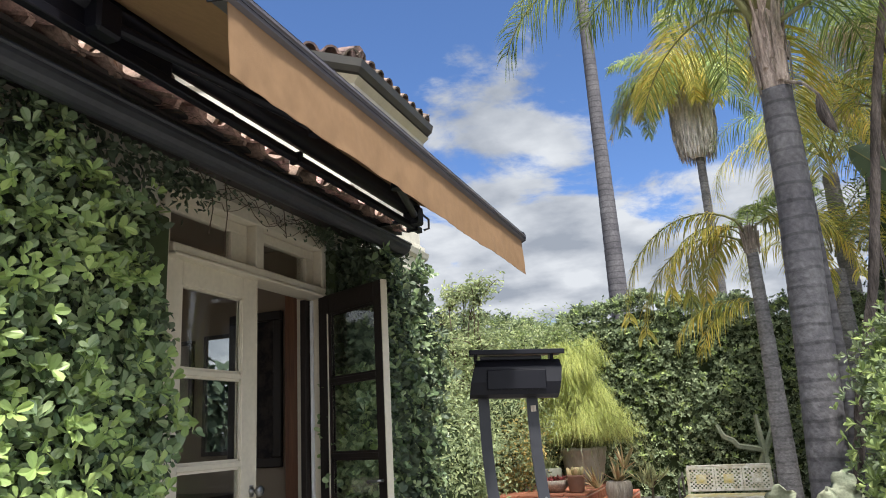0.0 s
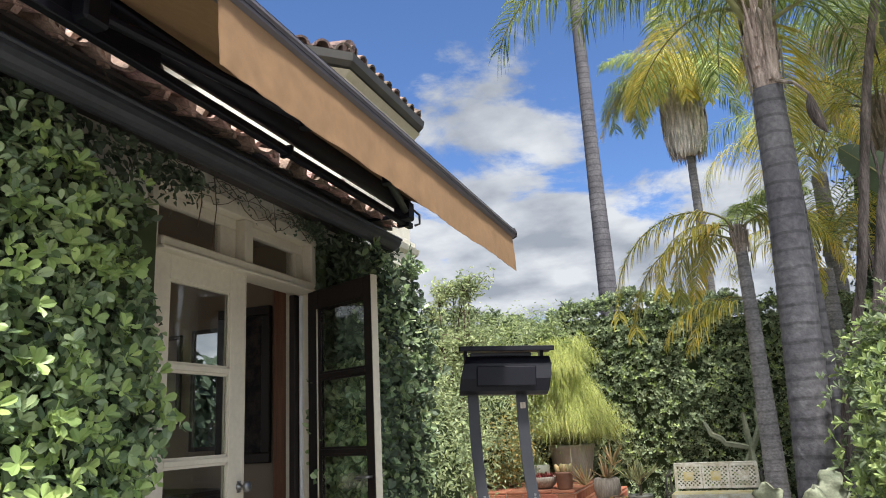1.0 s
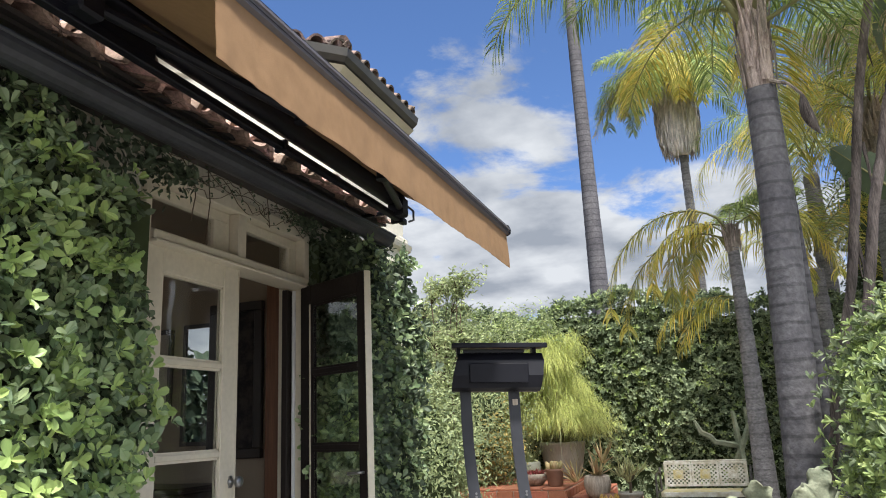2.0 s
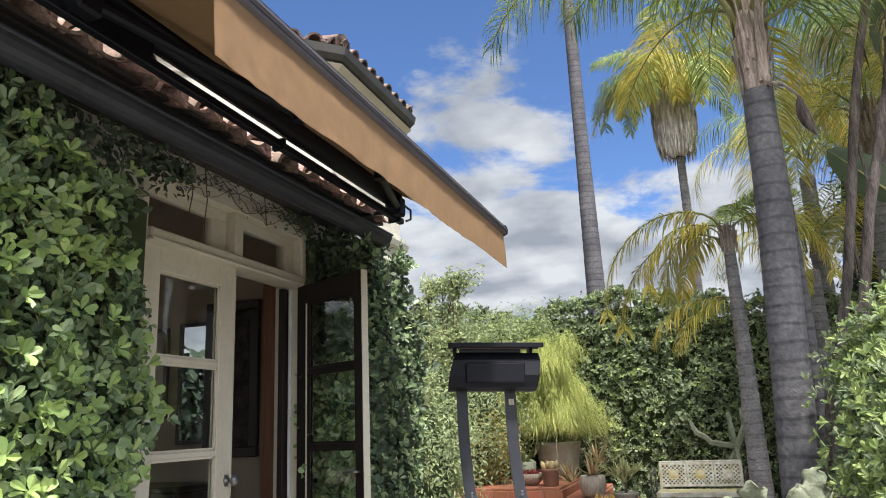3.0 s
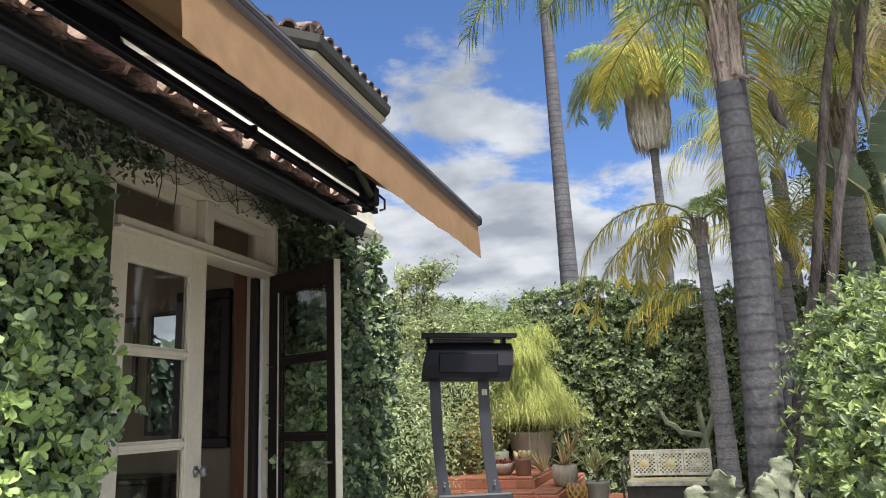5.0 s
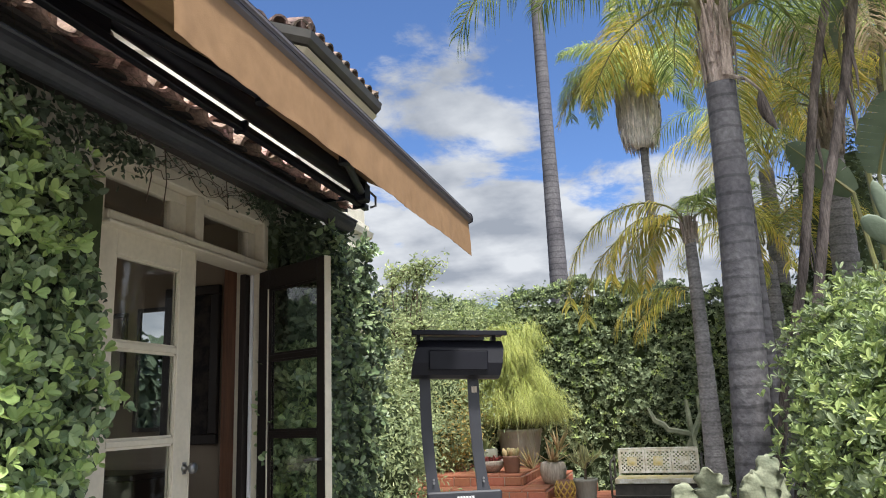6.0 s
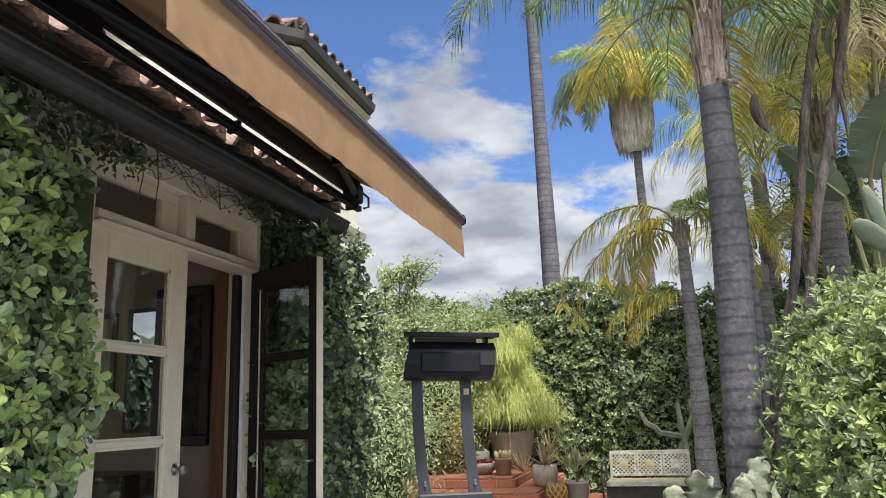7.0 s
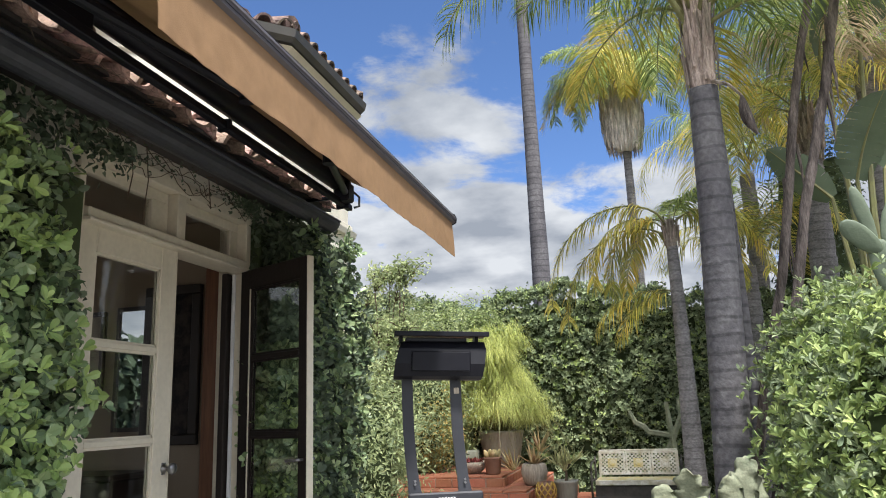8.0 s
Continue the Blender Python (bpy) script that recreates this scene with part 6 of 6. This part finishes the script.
def paddle(g, o, way, L, W, T=0.013):
    """One flat cactus pad growing from o along way."""
    way = Vector(way).normalized()
    side = way.cross(Vector((0.25, 1, 0.1))).normalized()
    nrm = way.cross(side)
    vs, n, rings = [], 14, 4
    c = Vector(o) + way * L * 0.5
    for s in (-1, 1):
        for rr in (1.0, 0.9, 0.55):
            for k in range(n):
                a = 2 * math.pi * k / n
                egg = 1 + 0.18 * math.cos(a)
                vs.append(c + way * math.cos(a) * L * 0.5 * rr + side * math.sin(a) * W * 0.5 * rr * egg + nrm * s * T * (0.1, 0.7, 1.0)[(1.0, 0.9, 0.55).index(rr)])
        vs.append(c + nrm * s * T)
    fs = []
    m = 3 * n + 1
    for h in (0, m):
        for i in range(2):
            for k in range(n):
                fs.append((h + i * n + k, h + i * n + (k + 1) % n, h + (i + 1) * n + (k + 1) % n, h + (i + 1) * n + k))
        for k in range(n):
            fs.append((h + 2 * n + k, h + 2 * n + (k + 1) % n, h + 3 * n))
    for k in range(n):
        fs.append((k, (k + 1) % n, m + (k + 1) % n, m + k))
    g.add(vs, fs)
    return Vector(o) + way * L


pc = thing("prickly_pear", 1.93, 6.0, 0, "tall grey-green prickly pear cactus with flat pads", "cactus")
for o, way, L, W in (((0, 0, 0), (0, 0, 1), 0.6, 0.26), ((0, 0, 0.55), (0.1, 0, 1), 0.6, 0.28), ((0.05, 0, 1.1), (-0.05, 0, 1), 0.55, 0.28), ((0.02, 0, 1.6), (0.05, 0, 1), 0.5, 0.26), ((0.04, 0, 2.05), (-0.2, 0, 1), 0.5, 0.24),
                     ((-0.06, 0, 2.5), (-0.22, 0, 1), 0.48, 0.13), ((-0.02, 0, 2.45), (-0.75, -0.1, 0.75), 0.36, 0.20), ((0.0, 0, 2.5), (0.35, 0, 1), 0.4, 0.2), ((0.05, 0, 2.1), (0.8, 0, 0.6), 0.4, 0.24)):
    g = Geo()
    paddle(g, o, way, L * 1.08, W * 0.8)
    part("pad", g, M["pear"], pc, "", True)
wc = thing("crested_cactus", 0.52, 6.0, 0, "pale grey-green wavy-edged cactus clump", "cactus")
rw = np.random.default_rng(91)
for o, tilt_x, h, w, face in (((-0.16, 0, 0.05), -17, 0.80, 0.10, 10), ((-0.05, 0.06, 0.05), -7, 0.90, 0.12, -25), ((0.04, -0.04, 0.05), 3, 0.84, 0.10, 20), ((0.10, 0.05, 0.05), 9, 0.98, 0.10, -10), ((-0.22, 0.04, 0.05), -27, 0.76, 0.11, 30), ((0.0, -0.12, 0.05), -9, 0.72, 0.12, 0), ((0.18, -0.02, 0.0), 15, 0.90, 0.08, 35)):
    n = 34
    vs = []
    for i in range(n + 1):
        q = i / n
        fan = 0.35 + 0.65 * min(1.0, q / 0.75) ** 1.5
        wv = w * fan * math.sqrt(max(0.02, 1 - (max(0.0, q - 0.86) / 0.145) ** 2))
        ruff = math.sin(i * 1.5 + o[0] * 30) + 0.6 * math.sin(i * 0.67 + o[1] * 40)
        for sd, d in ((-1, 0.002), (-0.55, 0.009), (0, 0.012), (0.55, 0.009), (1, 0.002), (0.55, -0.009), (0, -0.012), (-0.55, -0.009)):
            edge = sd ** 4
            vs.append((sd * wv * (1 + 0.13 * ruff * edge), d + 0.032 * ruff * edge * (1 if sd > 0 else -0.8) + 0.02 * math.sin(q * 5 + o[0] * 9), h * q * (1 + 0.02 * ruff * edge)))
    fs = [(i * 8 + k, i * 8 + (k + 1) % 8, i * 8 + 8 + (k + 1) % 8, i * 8 + 8 + k) for i in range(n) for k in range(8)] + [tuple(range(n * 8, n * 8 + 8))]
    part("stem", Geo().add(vs, fs), M["paddle"], wc, "", True, Matrix.Translation(o) @ pose(0, 0, 0, rw.uniform(-8, 8), tilt_x, face))
cc = thing("candelabra_cactus", 0.32, 11.7, 0, "angular green cactus with a long sideways arm", "cactus")
for line, r in (([(0.1, 0, 0), (0.1, 0, 0.8), (0.05, 0, 1.45)], 0.05), ([(0.1, 0, 0.95), (-0.12, -0.05, 1.0), (-0.24, -0.05, 1.02), (-0.3, -0.05, 1.1), (-0.42, -0.05, 1.16), (-0.5, -0.05, 1.34)], 0.04), ([(-0.05, 0, 0), (0.0, 0, 0.7), (0.12, 0, 1.0)], 0.045), ([(0.1, 0, 0.9), (0.25, 0, 1.25), (0.22, 0, 1.5)], 0.04)):
    part("stem", Geo().tube(line, [r * 1.1] * (len(line) - 1) + [r * 0.6], 5), M["paddle"], cc)

# ---- beyond the garden ----
rf = np.random.default_rng(99)
far = thing("far_trees", 160, 140, 0, "distant green treeline over the valley", "trees", kind="stuff")
pts = []
for k in range(5200):
    a = rf.uniform(radians(-30), radians(82))
    d = rf.uniform(150, 190)
    hh = 5.5 + 3.5 * noise.noise(Vector((a * 9, 0, 0))) + (5 if noise.noise(Vector((a * 60, 3, 0))) > 0.35 else 0)
    pts.append((math.cos(a) * d - 160, math.sin(a) * d - 140, rf.uniform(0, 1) ** 0.7 * hh))
part("foliage", leaf_cloud(pts, [(-0.6, -0.6, 0.5)] * len(pts), 3.6, rf, 0.7, 0.5), M["far"], far, "", "leaf")
west = thing("far_trees", -32, 12, 0, "green trees standing beyond the far side of the house", "trees", kind="stuff")
pts = [(rf.uniform(-3, 6), rf.uniform(-40, 16), rf.uniform(0, 1) ** 1.2 * (5.6 + 1.4 * noise.noise(Vector((k * 0.013, 0, 0))))) for k in range(16000)]
pts = [(x, y, z * (1 + 0.22 * noise.noise(Vector((y * 0.5, 0, 0))))) for x, y, z in pts]
part("foliage", leaf_cloud(pts, [(0.9, 0.1, 0.4)] * len(pts), 0.85, rf, 0.7, 0.5), M["far"], west, "", "leaf")
shrub("cypress", "dark narrow evergreen behind the palms", 3.2, 13.5, 3.6, 0.8, 0.8, 3.2, 6000, 120, 0.10, ((1.0, M["shadeleaf"], 1.0),), 82, "tree", slim=0.35, core=0.75)

# ---- roof tiles, pavers and step bricks ----
def tile_mesh(rise, mt):
    g = Geo()
    n = 7
    vs = []
    for j, (x, r) in enumerate(((0, 0.108), (0.40, 0.088))):
        for th in (0.0, 0.027):
            for k in range(n):
                a = math.pi * k / (n - 1)
                vs.append((x, (r - th) * math.cos(a), (r - th) * math.sin(a) * rise))
    o0, i0, o1, i1 = 0, n, 2 * n, 3 * n
    fs = []
    for k in range(n - 1):
        fs += [(o0 + k, o0 + k + 1, o1 + k + 1, o1 + k), (i0 + k + 1, i0 + k, i1 + k, i1 + k + 1), (o0 + k + 1, o0 + k, i0 + k, i0 + k + 1), (o1 + k, o1 + k + 1, i1 + k + 1, i1 + k)]
    return mesh_of(g.add(vs, fs), "tile", mt, False)


TILE, PAN, TOWER_TILE = tile_mesh(0.92, M["tile"]), tile_mesh(0.4, M["tile"]), tile_mesh(0.92, M["towertile"])
rt = np.random.default_rng(12)


def lay(parent, m, mesh=None):
    ob = new("tile", mesh or TILE)
    ob.parent = parent
    ob.matrix_basis = m
    return ob


k = 0
y = -1.2
while y < 4.66:
    for row in range(3):
        x = -1.918 - row * 0.33 + rt.normal(0, 0.022)
        z = 2.836 + row * 0.33 * math.tan(ROOF) + rt.normal(0, 0.008)
        turn_up = pose(x, y + rt.normal(0, 0.006), z + 0.012, 0, -math.degrees(ROOF) + rt.normal(0, 2.5), 180 + rt.normal(0, 5))
        lay(roof, turn_up)
        if row < 2:
            lay(roof, pose(x + 0.03, y + 0.116 + rt.normal(0, 0.006), z + 0.055, 0, -math.degrees(ROOF), 180 + rt.normal(0, 1.5)) @ pose(0, 0, 0, 180, 0, 0), PAN)
    y += 0.232 + rt.normal(0, 0.012)
for f in (0, -1, -2, 1):
    a = radians(45 * f)
    nrm, tan = Vector((math.cos(a), math.sin(a), 0)), Vector((-math.sin(a), math.cos(a), 0))
    half = (TA + 0.2) * math.tan(radians(22.5))
    for row in range(4):
        back = 0.05 + row * 0.33
        hw = (TA + 0.24 - back) * math.tan(radians(22.5)) - 0.08
        cnt = int(2 * hw / 0.235)
        for i in range(cnt + 1):
            u = -hw + 2 * hw * i / max(1, cnt)
            p = nrm * (TA + 0.26 - back) + tan * (u + rt.normal(0, 0.006))
            zz = 6.03 + back * math.tan(SL) + rt.normal(0, 0.005)
            lay(trf, pose(p.x, p.y, zz, 0, 0, 45 * f + 180 + rt.normal(0, 2)) @ pose(0, 0, 0, 0, -math.degrees(SL), 0), TOWER_TILE)


def paver_mesh(w, d, h):
    return mesh_of(Geo().box(0, w, 0, d, -h, 0, 0.006), "paver", M["brick"], False)


PW = 0.305
PAV, BRK = paver_mesh(PW - 0.012, PW - 0.012, 0.03), paver_mesh(0.215, 0.03, 0.105)
for i, (zt, xr, yf) in enumerate(TERR):
    nxt = TERR[i + 1] if i + 1 < len(TERR) else (0, -99, 99)
    nx, ny = int((xr - XL) / PW), int((YB - yf) / PW)
    for a in range(nx):
        for b in range(ny):
            x0, y0 = xr - (a + 1) * PW, yf + b * PW
            if x0 + PW < nxt[1] - 0.02 and y0 > nxt[2] + 0.02:
                continue
            ob = new("paver", PAV)
            ob.parent = terrace
            ob.matrix_basis = Matrix.Translation((2.0 + x0, y0 - 10.5, zt + rt.normal(0, 0.0015)))
    for a in range(int((xr - XL) / 0.23)):
        ob = new("brick", BRK)
        ob.parent = terrace
        ob.matrix_basis = Matrix.Translation((2.0 + xr - (a + 1) * 0.23, yf - 0.012 - 10.5, zt - 0.034))
    for b in range(int((YB - yf) / 0.23)):
        ob = new("brick", BRK)
        ob.parent = terrace
        ob.matrix_basis = pose(2.0 + xr + 0.012, yf + b * 0.23 - 10.5, zt - 0.034, 0, 0, 90)
